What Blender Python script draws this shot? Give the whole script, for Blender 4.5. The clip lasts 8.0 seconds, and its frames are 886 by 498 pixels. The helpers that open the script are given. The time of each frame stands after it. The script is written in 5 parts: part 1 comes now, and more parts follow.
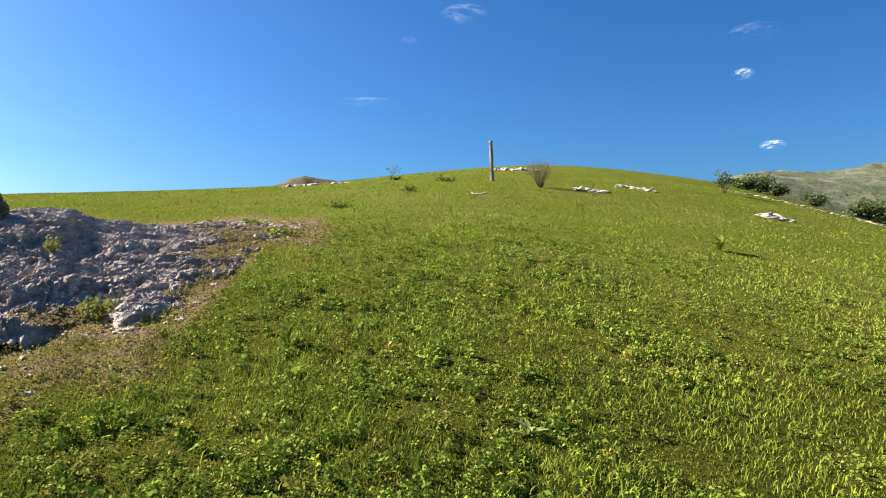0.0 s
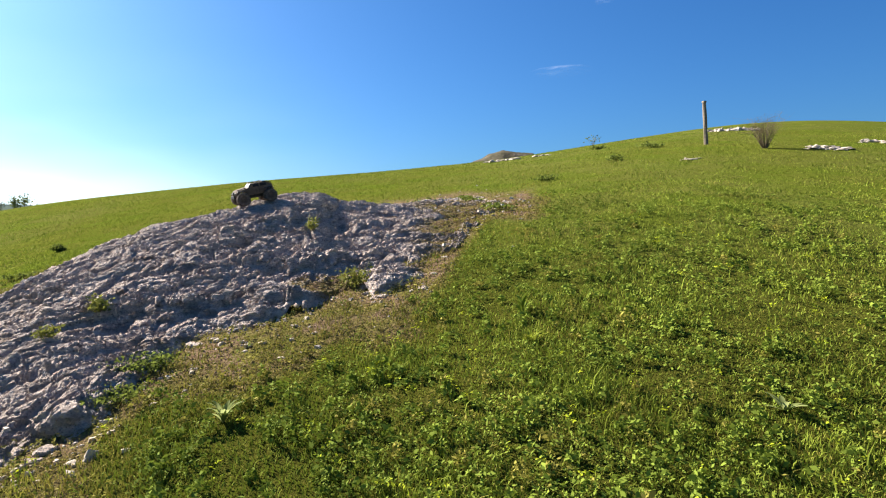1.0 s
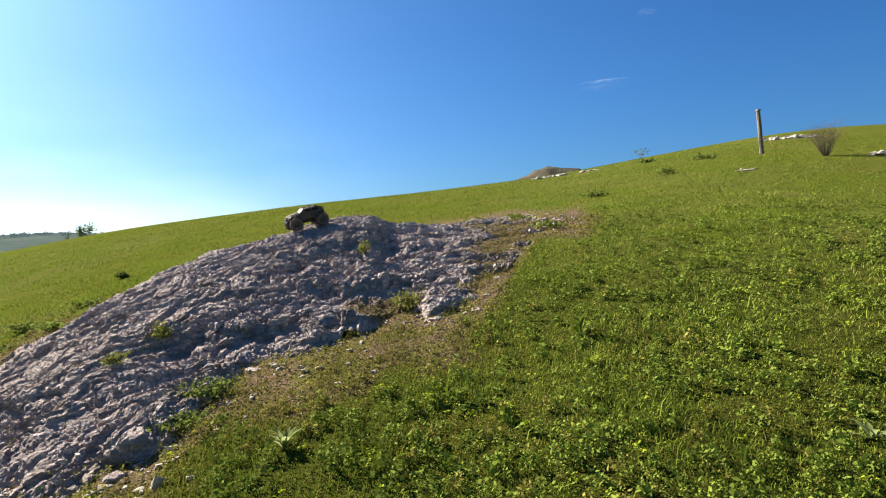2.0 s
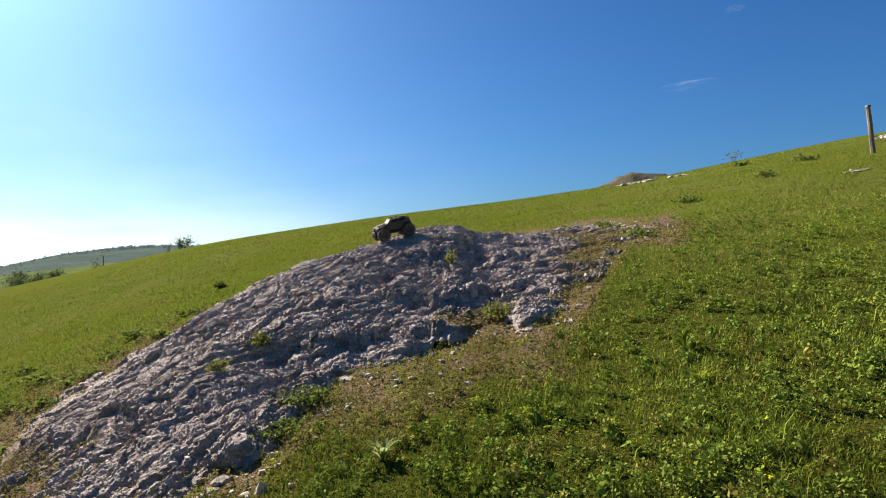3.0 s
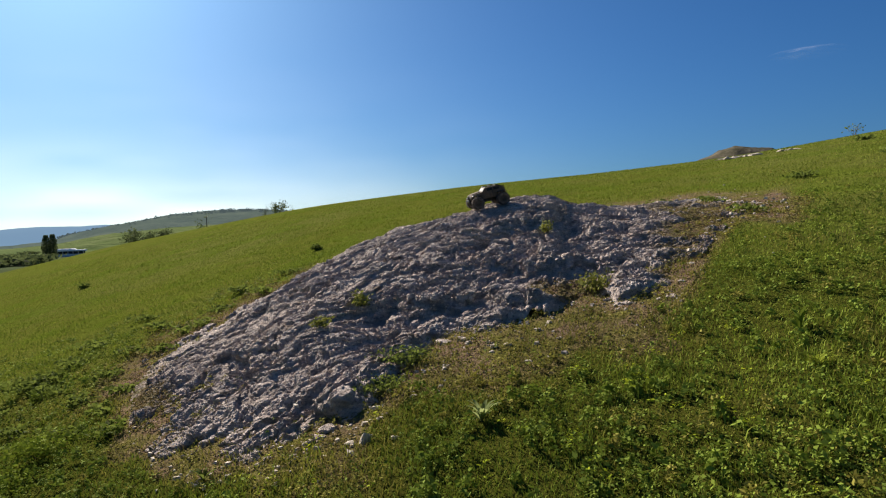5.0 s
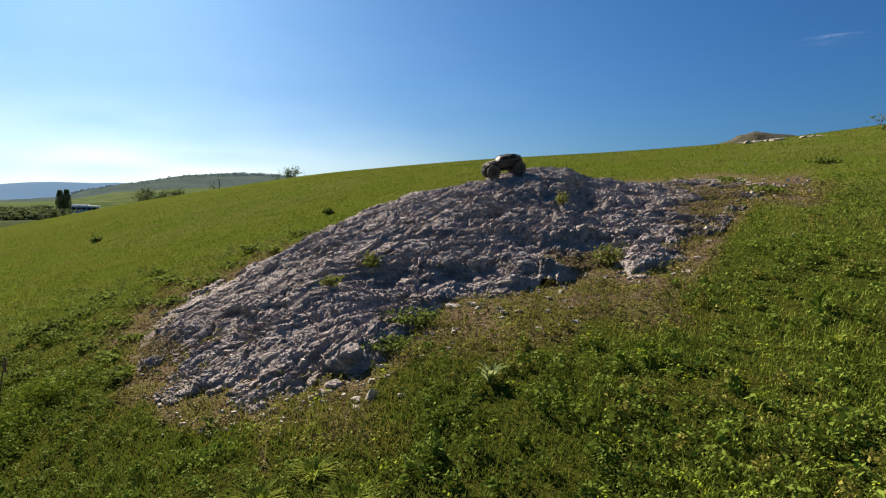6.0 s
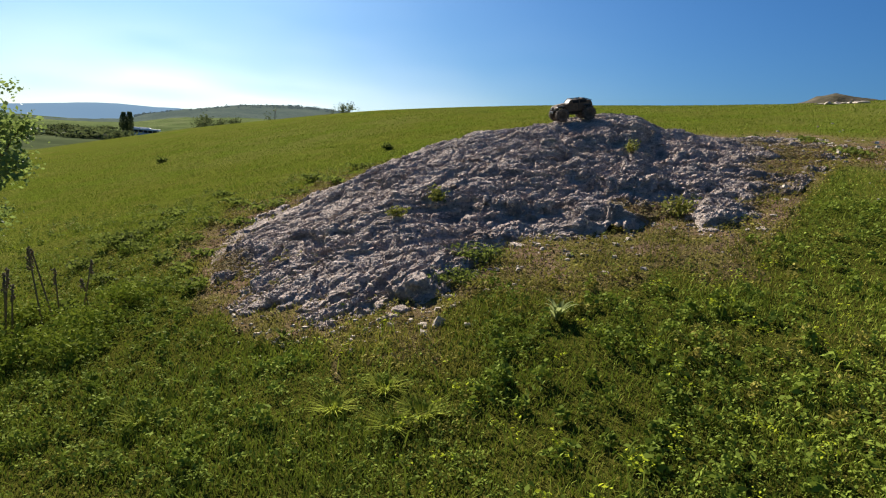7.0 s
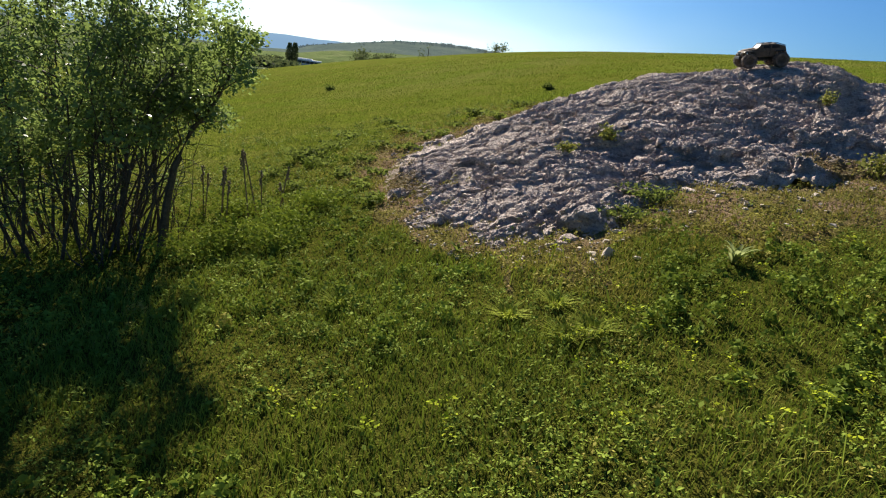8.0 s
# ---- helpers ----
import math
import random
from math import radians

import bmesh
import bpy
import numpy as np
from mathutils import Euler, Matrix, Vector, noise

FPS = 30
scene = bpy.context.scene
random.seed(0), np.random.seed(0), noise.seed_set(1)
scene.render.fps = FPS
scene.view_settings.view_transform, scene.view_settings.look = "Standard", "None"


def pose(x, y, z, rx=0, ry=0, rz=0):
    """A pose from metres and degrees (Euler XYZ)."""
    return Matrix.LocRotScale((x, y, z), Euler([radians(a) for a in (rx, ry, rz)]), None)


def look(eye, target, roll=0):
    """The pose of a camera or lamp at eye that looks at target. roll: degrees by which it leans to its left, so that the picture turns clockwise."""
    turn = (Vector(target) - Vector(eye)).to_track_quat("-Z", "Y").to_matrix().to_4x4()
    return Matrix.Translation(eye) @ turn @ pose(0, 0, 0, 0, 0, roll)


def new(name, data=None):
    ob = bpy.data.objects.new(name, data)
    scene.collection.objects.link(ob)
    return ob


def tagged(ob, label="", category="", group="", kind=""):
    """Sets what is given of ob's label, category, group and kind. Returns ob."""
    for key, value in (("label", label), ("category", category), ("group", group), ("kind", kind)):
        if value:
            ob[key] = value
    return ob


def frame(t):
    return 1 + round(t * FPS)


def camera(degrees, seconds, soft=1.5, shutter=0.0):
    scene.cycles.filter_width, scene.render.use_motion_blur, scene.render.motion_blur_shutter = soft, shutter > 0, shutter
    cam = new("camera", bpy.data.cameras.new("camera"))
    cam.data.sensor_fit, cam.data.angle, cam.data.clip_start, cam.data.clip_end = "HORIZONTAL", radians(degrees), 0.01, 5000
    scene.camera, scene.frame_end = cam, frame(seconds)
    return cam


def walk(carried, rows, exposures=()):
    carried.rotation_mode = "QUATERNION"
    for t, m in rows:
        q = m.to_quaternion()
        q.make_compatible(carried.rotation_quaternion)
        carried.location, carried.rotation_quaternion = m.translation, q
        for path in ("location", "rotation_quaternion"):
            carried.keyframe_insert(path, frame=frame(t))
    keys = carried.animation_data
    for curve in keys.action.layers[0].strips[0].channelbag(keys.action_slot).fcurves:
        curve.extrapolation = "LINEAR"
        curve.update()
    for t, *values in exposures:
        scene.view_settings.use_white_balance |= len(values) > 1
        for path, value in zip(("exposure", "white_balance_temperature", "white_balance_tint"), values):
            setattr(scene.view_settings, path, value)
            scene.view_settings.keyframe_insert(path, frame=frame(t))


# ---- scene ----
cam = camera(71.93, 8.0, soft=1.1)
PATH = [
    (0.0, look((0.476, -0.053, 1.549), (2.171, 2.422, 1.539), -0.54)),
    (0.5, look((0.280, -0.226, 1.605), (1.451, 2.534, 1.521), -3.80)),
    (1.0, look((0.182, -0.123, 1.563), (1.017, 2.756, 1.437), -1.91)),
    (2.5, look((0.111, -0.054, 1.603), (0.583, 2.909, 1.626), -4.22)),
    (3.0, look((0.059, -0.003, 1.600), (0.300, 2.987, 1.643), -3.66)),
    (3.5, look((0.056, 0.019, 1.595), (0.208, 3.015, 1.652), -2.75)),
    (4.0, look((0.041, 0.009, 1.624), (0.112, 3.008, 1.666), -2.22)),
    (4.5, look((0.001, 0.004, 1.601), (-0.030, 3.004, 1.591), -2.35)),
    (5.0, look((-0.054, -0.012, 1.574), (-0.231, 2.982, 1.494), -1.71)),
    (6.5, look((-0.133, 0.058, 1.451), (-0.423, 3.026, 1.125), 2.94)),
    (7.0, look((-0.233, -0.001, 1.418), (-0.663, 2.928, 0.932), 4.84)),
    (7.5, look((-0.294, -0.073, 1.379), (-0.894, 2.808, 0.800), 4.94)),
    (8.0, look((-0.394, -0.251, 1.303), (-1.402, 2.455, 0.487), 8.41)),
]
EXPOSURE = [(0.0, 1.42), (0.5, 1.4), (1.0, 1.32), (2.5, 1.03), (3.5, 0.73), (4.5, 0.52), (5.0, 0.48), (6.5, 0.56), (7.0, 0.61), (7.5, 0.68), (8.0, 0.87)]
walk(cam, PATH, EXPOSURE)

# ---- world and sun ----
EYE = 1.6
SUN_AZ, SUN_EL = radians(-36), radians(34)
world = bpy.data.worlds.new("world")
scene.world = world
world.use_nodes = True
wn = world.node_tree
sky = wn.nodes.new("ShaderNodeTexSky")
sky.sky_type = "NISHITA"
sky.sun_disc = False
sky.sun_elevation, sky.sun_rotation = SUN_EL, SUN_AZ
sky.altitude, sky.air_density, sky.dust_density, sky.ozone_density = 300, 1.0, 1.7, 6.5
tone = wn.nodes.new("ShaderNodeHueSaturation")
tone.inputs["Saturation"].default_value = 1.13
wn.links.new(sky.outputs[0], tone.inputs["Color"])
tint = wn.nodes.new("ShaderNodeMix")
tint.data_type, tint.blend_type = "RGBA", "MULTIPLY"
tint.inputs[0].default_value, tint.inputs[7].default_value = 1.0, (0.61, 0.98, 1.24, 1)
wn.links.new(tone.outputs[0], tint.inputs[6])
wn.links.new(tint.outputs[2], wn.nodes["Background"].inputs[0])
wn.nodes["Background"].inputs[1].default_value = 0.046
sun = new("sun", bpy.data.lights.new("sun", "SUN"))
sun.data.energy, sun.data.angle, sun.data.color = 7.5, radians(0.53), (1.0, 0.90, 0.79)
sun_way = Vector((math.sin(SUN_AZ) * math.cos(SUN_EL), math.cos(SUN_AZ) * math.cos(SUN_EL), math.sin(SUN_EL)))
sun.matrix_world = look(sun_way * 50, (0, 0, 0))

# ---- noise and mesh helpers ----
RNG = np.random.default_rng(7)


def hash3(ix, iy, iz):
    h = (ix * 374761393 + iy * 668265263 + iz * 2147483647 + 1013904223) & 0xFFFFFFFF
    h = ((h ^ (h >> 13)) * 1274126177) & 0xFFFFFFFF
    h = ((h ^ (h >> 16)) * 2246822519) & 0xFFFFFFFF
    return (h ^ (h >> 15)) / 4294967295.0


def vnoise(p):
    """Smooth value noise in -1..1 for an array of points."""
    p = np.asarray(p, float)
    i = np.floor(p).astype(np.int64)
    f = p - i
    f = f * f * f * (f * (f * 6 - 15) + 10)
    out = np.zeros(p.shape[:-1])
    for dx in (0, 1):
        for dy in (0, 1):
            for dz in (0, 1):
                w = (f[..., 0] if dx else 1 - f[..., 0]) * (f[..., 1] if dy else 1 - f[..., 1]) * (f[..., 2] if dz else 1 - f[..., 2])
                out += w * hash3(i[..., 0] + dx, i[..., 1] + dy, i[..., 2] + dz)
    return out * 2 - 1


def fbm(p, octaves=4, gain=0.5):
    p = np.asarray(p, float)
    out, amp = 0, 1.0
    for k in range(octaves):
        out = out + amp * vnoise(p + 17.3 * k)
        p, amp = p * 2.03, amp * gain
    return out


def ridged(p, octaves=4, gain=0.55):
    p = np.asarray(p, float)
    out, amp = 0, 1.0
    for k in range(octaves):
        out = out + amp * (1 - 2 * np.abs(vnoise(p + 9.1 * k)))
        p, amp = p * 2.1, amp * gain
    return out


def blocks(p, seed):
    """Broken blocks: a height of its own for each cell, tilted, and the closeness of the cracks between."""
    p = np.asarray(p, float)
    i = np.floor(p).astype(np.int64)
    shape = p.shape[:-1]
    one, two = np.full(shape, 9.0), np.full(shape, 9.0)
    high = np.zeros(shape)
    for dx in (-1, 0, 1):
        for dy in (-1, 0, 1):
            for dz in (-1, 0, 1):
                c = i + np.array((dx, dy, dz))
                u = [hash3(c[..., 0] + 57 * k + seed, c[..., 1] + 31 * k, c[..., 2]) for k in range(6)]
                off = [c[..., k] + u[k] - p[..., k] for k in range(3)]
                d = np.sqrt(off[0] ** 2 + off[1] ** 2 + off[2] ** 2)
                near = d < one
                two = np.where(near, one, np.minimum(two, d))
                own = (u[3] - 0.5) + (u[4] - 0.5) * off[0] * 1.6 + (u[5] - 0.5) * off[1] * 1.6
                high = np.where(near, own, high)
                one = np.where(near, d, one)
    return high, np.clip(1 - (two - one) / 0.16, 0, 1)


def mesh_of(name, verts, faces, materials=(), smooth=True):
    """A mesh from an array of vertices and an array of faces of one size."""
    verts, faces = np.asarray(verts, np.float32), np.asarray(faces, np.int32)
    me = bpy.data.meshes.new(name)
    k = faces.shape[1]
    me.vertices.add(len(verts))
    me.vertices.foreach_set("co", verts.ravel())
    me.loops.add(faces.size)
    me.loops.foreach_set("vertex_index", faces.ravel())
    me.polygons.add(len(faces))
    me.polygons.foreach_set("loop_start", np.arange(0, faces.size, k, dtype=np.int32))
    me.polygons.foreach_set("loop_total", np.full(len(faces), k, np.int32))
    me.polygons.foreach_set("use_smooth", np.full(len(faces), smooth))
    for m in materials:
        me.materials.append(m)
    me.update(calc_edges=True)
    me.validate()
    return me


def mask(me, name, values):
    me.attributes.new(name, "FLOAT", "POINT").data.foreach_set("value", np.asarray(values, np.float32))


def grid_faces(n, m):
    """Quads of an n by m grid of vertices, row by row."""
    a = (np.arange(n - 1)[:, None] * m + np.arange(m - 1)[None]).ravel()
    return np.stack([a, a + 1, a + m + 1, a + m], 1)


def part(name, bm, material, parent, label="", smooth=False):
    me = bpy.data.meshes.new(name)
    bm.normal_update()
    bm.to_mesh(me)
    bm.free()
    for p in me.polygons:
        p.use_smooth = smooth
    me.materials.append(material)
    ob = new(name, me)
    ob.parent = parent
    return tagged(ob, label) if label else ob


# ---- the lie of the land ----
def turn_table(az, marks, width=4.0):
    """A smooth closed curve over the compass through (degrees, value) marks."""
    fine = np.arange(-180, 180, 0.5)
    x, y = np.array([m[0] for m in marks], float), np.array([m[1] for m in marks], float)
    v = np.interp(fine, np.r_[x[-1] - 360, x, x[0] + 360], np.r_[y[-1], y, y[0]])
    k = np.exp(-0.5 * (np.arange(-60, 61) * 0.5 / width) ** 2)
    v = np.convolve(np.r_[v[-60:], v, v[:60]], k / k.sum(), "valid")
    return np.interp((az + 180) % 360 - 180, np.r_[fine, 180], np.r_[v, v[0]])


BROW = [(-150, -9), (-110, -9), (-75, -7.5), (-55, -5.6), (-47, -4.2), (-41, -2.5), (-36, -1.35), (-32, -0.35), (-28, 0.42), (-24, 1.2), (-20, 1.95), (-16, 2.65), (-12, 3.12), (-8, 3.55),
        (-4, 3.92), (0, 4.28), (4, 4.52), (8, 4.75), (12, 4.95), (16, 5.25), (20, 5.45), (24, 5.8), (28, 6.25), (32, 6.7), (36, 7.05), (40, 7.35), (44, 7.4), (48, 7.15), (52, 6.55), (56, 5.85), (60, 5.0),
        (63, 4.0), (66, 2.9), (70, 1.5), (80, -2), (100, -4), (130, -7), (170, -9)]
SLOPE = [(-150, -0.2), (-110, -0.19), (-75, -0.12), (-45, -0.02), (-30, 0.05), (-15, 0.13), (0, 0.19), (15, 0.212), (30, 0.22), (45, 0.2), (60, 0.15), (80, 0.07), (110, -0.05), (150, -0.17)]
VALLEY = -7.0 + EYE


def land(x, y):
    """Height of the meadow: a slope that steepens little by little and rolls over at a brow, down to a valley floor."""
    x, y = np.asarray(x, float), np.asarray(y, float)
    r, az = np.hypot(x, y) + 1e-6, np.degrees(np.arctan2(x, y))
    t = np.tan(np.radians(turn_table(az, BROW, 2.0)))
    s = turn_table(az, SLOPE, 8.0)
    far = 2 * EYE / np.clip(s - t, 0.045, 0.2)
    u = r / far - 1
    q = np.where(u < 1, u * u, 2 * u - 1)
    z = EYE + r * t - EYE * q
    z = z + 0.05 * vnoise(np.stack([x * 0.35, y * 0.35, 0 * x], -1)) * np.clip(r / 3, 0, 1) * np.clip((far - r) / far * 2, 0, 1)
    z = z + 0.02 * vnoise(np.stack([x * 1.3, y * 1.3, 0 * x + 5], -1)) * np.clip((14 - r) / 6, 0, 1)
    low = VALLEY + 0.8 * vnoise(np.stack([x * 0.01, y * 0.01, 0 * x], -1))
    soft = 1.5
    return low + soft * np.logaddexp(0, (z - low) / soft)


def polar(az, r):
    return math.sin(radians(az)) * r, math.cos(radians(az)) * r


# outcrop: compass degrees, dip of its foot, rise of its crest, distance of its crest
OUTCROP = [(-32.0, -16.0, -15.6, 4.9), (-31.0, -16.6, -14.2, 5.3), (-29, -18.6, -11.9, 5.6), (-25.5, -19.5, -9.0, 5.9), (-22, -19.6, -6.6, 6.1), (-18, -19.0, -4.2, 6.2), (-15.5, -17.5, -2.8, 6.4),
           (-12, -16.2, -1.3, 6.7), (-10, -14.6, -0.6, 6.8), (-8, -12.9, 0.4, 6.9), (-4, -10.4, 1.25, 7.1), (0, -9.9, 2.05, 7.3), (4, -8.7, 2.85, 7.5), (6.2, -7.8, 2.95, 7.6), (8, -7.1, 2.2, 7.9),
           (11, -6.5, 1.95, 8.2), (12.2, -7.7, 2.0, 8.3), (14.3, -6.9, 2.05, 8.5), (16.7, -5.9, 2.1, 8.6), (18.6, -4.0, 2.1, 8.8), (20, -1.5, 1.9, 9.0), (22, 0.8, 1.7, 9.0), (25, 1.2, 1.5, 9.0)]


def trace_outcrop(az):
    """Foot distance, crest distance and crest height along a bearing."""
    x = np.array([o[0] for o in OUTCROP])
    dip, rise, r1 = (np.interp(az, x, np.array([o[k] for o in OUTCROP])) for k in (1, 2, 3))
    sn, cs = np.sin(np.radians(az)), np.cos(np.radians(az))
    r = np.linspace(2.5, 9.5, 500)
    g = land(r[None] * sn[:, None], r[None] * cs[:, None])
    seen = np.degrees(np.arctan2(g - EYE, r[None])) >= dip[:, None]
    r0 = np.minimum(r[np.argmax(seen, 1)], r1 - 0.3) + 0.11 * fbm(np.stack([az * 0.45, 0 * az, 0 * az], -1), 4, 0.7)
    r1 = r0 + 1.3 * (r1 - r0)
    return r0, r1, np.maximum(EYE + r1 * np.tan(np.radians(rise)), land(r1 * sn, r1 * cs) + 0.07)


TABLE_AZ = np.linspace(-32, 25, 457)
TABLE = trace_outcrop(TABLE_AZ)


def outcrop(az):
    return tuple(np.interp(az, TABLE_AZ, t) for t in TABLE)


def bare(x, y, reach=1.0):
    """How bare the soil is: 1 at the outcrop's foot, 0 out in the meadow."""
    r, az = np.hypot(x, y), np.degrees(np.arctan2(x, y))
    r0, r1, _ = outcrop(np.clip(az, -32, 25))
    wob = fbm(np.stack([x * 1.4, y * 1.4, 0 * x + 3], -1), 3)
    edge = (0.28 + 0.72 * np.clip((az + 14) / 12, 0, 1)) * reach + 0.35 * wob
    near = np.clip(1 - (r0 - r) / np.maximum(edge, 0.08), 0, 1)
    side = np.maximum(np.clip(-32 - az, 0, 90), np.clip(az - 25, 0, 90)) * r / 57.3
    side = np.clip(1 - side / np.maximum(0.2 * reach + 0.25 * wob, 0.08), 0, 1)
    back = np.clip(1 - (r - r1 - 1.2 + 0.5 * np.clip((az - 4) / 6, 0, 1)) / np.maximum(1.0 * reach + 0.4 * wob, 0.1), 0, 1)
    return np.clip(near * side * back * 1.4 + 0.25 * wob * (near * side * back > 0), 0, 1)

# ---- materials ----
def material(name, rough=0.85):
    m = bpy.data.materials.new(name)
    m.use_nodes = True
    b = m.node_tree.nodes["Principled BSDF"]
    b.inputs["Roughness"].default_value = rough
    b.inputs["Specular IOR Level"].default_value = 0.25
    return m, m.node_tree, b


def node(nt, kind, **values):
    n = nt.nodes.new(kind)
    for k, v in values.items():
        n.inputs[k.replace("_", " ")].default_value = v
    return n


def noise_of(nt, scale, detail=5, rough=0.6, vector=None):
    n = node(nt, "ShaderNodeTexNoise", Scale=scale, Detail=detail, Roughness=rough)
    if vector is not None:
        nt.links.new(vector, n.inputs["Vector"])
    return n.outputs["Fac"]


def ramp(nt, fac, stops):
    n = nt.nodes.new("ShaderNodeValToRGB")
    e = n.color_ramp.elements
    while len(e) < len(stops):
        e.new(0.5)
    for k, (at, c) in enumerate(stops):
        e[k].position, e[k].color = at, (*c, 1) if len(c) == 3 else c
    nt.links.new(fac, n.inputs[0])
    return n.outputs[0]


def mix(nt, fac, a, b, mode="MIX"):
    n = nt.nodes.new("ShaderNodeMix")
    n.data_type, n.blend_type = "RGBA", mode
    for socket, v in ((n.inputs[0], fac), (n.inputs[6], a), (n.inputs[7], b)):
        if isinstance(v, (int, float)):
            socket.default_value = v
        elif isinstance(v, tuple):
            socket.default_value = (*v, 1)
        else:
            nt.links.new(v, socket)
    return n.outputs[2]


def bump(nt, b, height, strength=0.5, distance=0.02):
    n = node(nt, "ShaderNodeBump", Strength=strength, Distance=distance)
    nt.links.new(height, n.inputs["Height"])
    nt.links.new(n.outputs[0], b.inputs["Normal"])


def position(nt):
    return nt.nodes.new("ShaderNodeNewGeometry").outputs["Position"]


def attribute(nt, name):
    n = nt.nodes.new("ShaderNodeAttribute")
    n.attribute_name = name
    return n.outputs["Fac"]


def plain(name, dark, light, scale=8.0, rough=0.8, rise=0.3, metal=0.0):
    m, nt, b = material(name, rough)
    pos = nt.nodes.new("ShaderNodeTexCoord").outputs["Object"]
    f = noise_of(nt, scale, 6, 0.65, pos)
    nt.links.new(ramp(nt, f, [(0.3, dark), (0.7, light)]), b.inputs["Base Color"])
    b.inputs["Metallic"].default_value = metal
    if rise:
        bump(nt, b, noise_of(nt, scale * 4, 5, 0.6, pos), rise, 0.01)
    return m


def leafy(name, dark, light, glow=0.5, rough=0.8):
    """Leaves and blades: each has a tone of its own, and light shines through them."""
    m, nt, b = material(name, rough)
    b.inputs["Specular IOR Level"].default_value = 0.04
    isl = nt.nodes.new("ShaderNodeNewGeometry").outputs["Random Per Island"]
    patch = noise_of(nt, 0.9, 3, 0.6, position(nt))
    tone = nt.nodes.new("ShaderNodeMath")
    tone.operation = "MULTIPLY_ADD"
    nt.links.new(isl, tone.inputs[0])
    tone.inputs[1].default_value = 0.4
    shift = nt.nodes.new("ShaderNodeMath")
    shift.operation = "MULTIPLY_ADD"
    nt.links.new(patch, shift.inputs[0])
    shift.inputs[1].default_value, shift.inputs[2].default_value = 1.3, -0.35
    nt.links.new(shift.outputs[0], tone.inputs[2])
    col = ramp(nt, tone.outputs[0], [(0.1, dark), (0.9, light)])
    nt.links.new(col, b.inputs["Base Color"])
    tr = nt.nodes.new("ShaderNodeBsdfTranslucent")
    nt.links.new(mix(nt, 0.5, col, light), tr.inputs["Color"])
    ms = nt.nodes.new("ShaderNodeMixShader")
    ms.inputs[0].default_value = glow
    nt.links.new(b.outputs[0], ms.inputs[1])
    nt.links.new(tr.outputs[0], ms.inputs[2])
    nt.links.new(ms.outputs[0], nt.nodes["Material Output"].inputs["Surface"])
    return m


def ground_material():
    m, nt, b = material("meadow_ground", 1.0)
    b.inputs["Specular IOR Level"].default_value = 0.0
    pos = position(nt)
    fine, mid, wide = noise_of(nt, 60, 4, 0.7, pos), noise_of(nt, 2.2, 5, 0.65, pos), noise_of(nt, 0.16, 4, 0.6, pos)
    green = ramp(nt, fine, [(0.3, (0.062, 0.074, 0.010)), (0.72, (0.156, 0.164, 0.031))])
    green = mix(nt, ramp(nt, mid, [(0.4, (0, 0, 0)), (0.7, (0.6, 0.6, 0.6))]), green, (0.10, 0.122, 0.012))
    green = mix(nt, ramp(nt, wide, [(0.42, (0, 0, 0)), (0.62, (0.55, 0.55, 0.55))]), green, (0.125, 0.135, 0.034))
    green = mix(nt, ramp(nt, noise_of(nt, 0.55, 5, 0.65, pos), [(0.46, (0, 0, 0)), (0.62, (0.75, 0.75, 0.75))]), green, (0.085, 0.12, 0.012))
    soil = ramp(nt, noise_of(nt, 24, 6, 0.7, pos), [(0.3, (0.09, 0.06, 0.038)), (0.55, (0.185, 0.128, 0.082)), (0.75, (0.36, 0.275, 0.20))])
    soil = mix(nt, ramp(nt, noise_of(nt, 3, 4, 0.6, pos), [(0.42, (0, 0, 0)), (0.6, (0.8, 0.8, 0.8))]), soil, (0.12, 0.12, 0.024))
    # dark soil and litter, with the shade between near blades painted in
    shaded_litter = ramp(nt, fine, [(0.3, (0.03, 0.036, 0.006)), (0.7, (0.09, 0.09, 0.016))])
    green = mix(nt, attribute(nt, "shaded_litter"), green, shaded_litter)
    woods = ramp(nt, noise_of(nt, 0.03, 5, 0.7, pos), [(0.35, (0.045, 0.06, 0.03)), (0.6, (0.085, 0.105, 0.05)), (0.75, (0.15, 0.165, 0.085))])
    green = mix(nt, attribute(nt, "far"), green, woods)
    nt.links.new(mix(nt, attribute(nt, "bare"), green, soil), b.inputs["Base Color"])
    h = nt.nodes.new("ShaderNodeMath")
    h.operation = "MULTIPLY_ADD"
    nt.links.new(noise_of(nt, 5, 6, 0.75, pos), h.inputs[0])
    h.inputs[1].default_value = 3.0
    nt.links.new(fine, h.inputs[2])
    bump(nt, b, h.outputs[0], 0.65, 0.065)
    return m


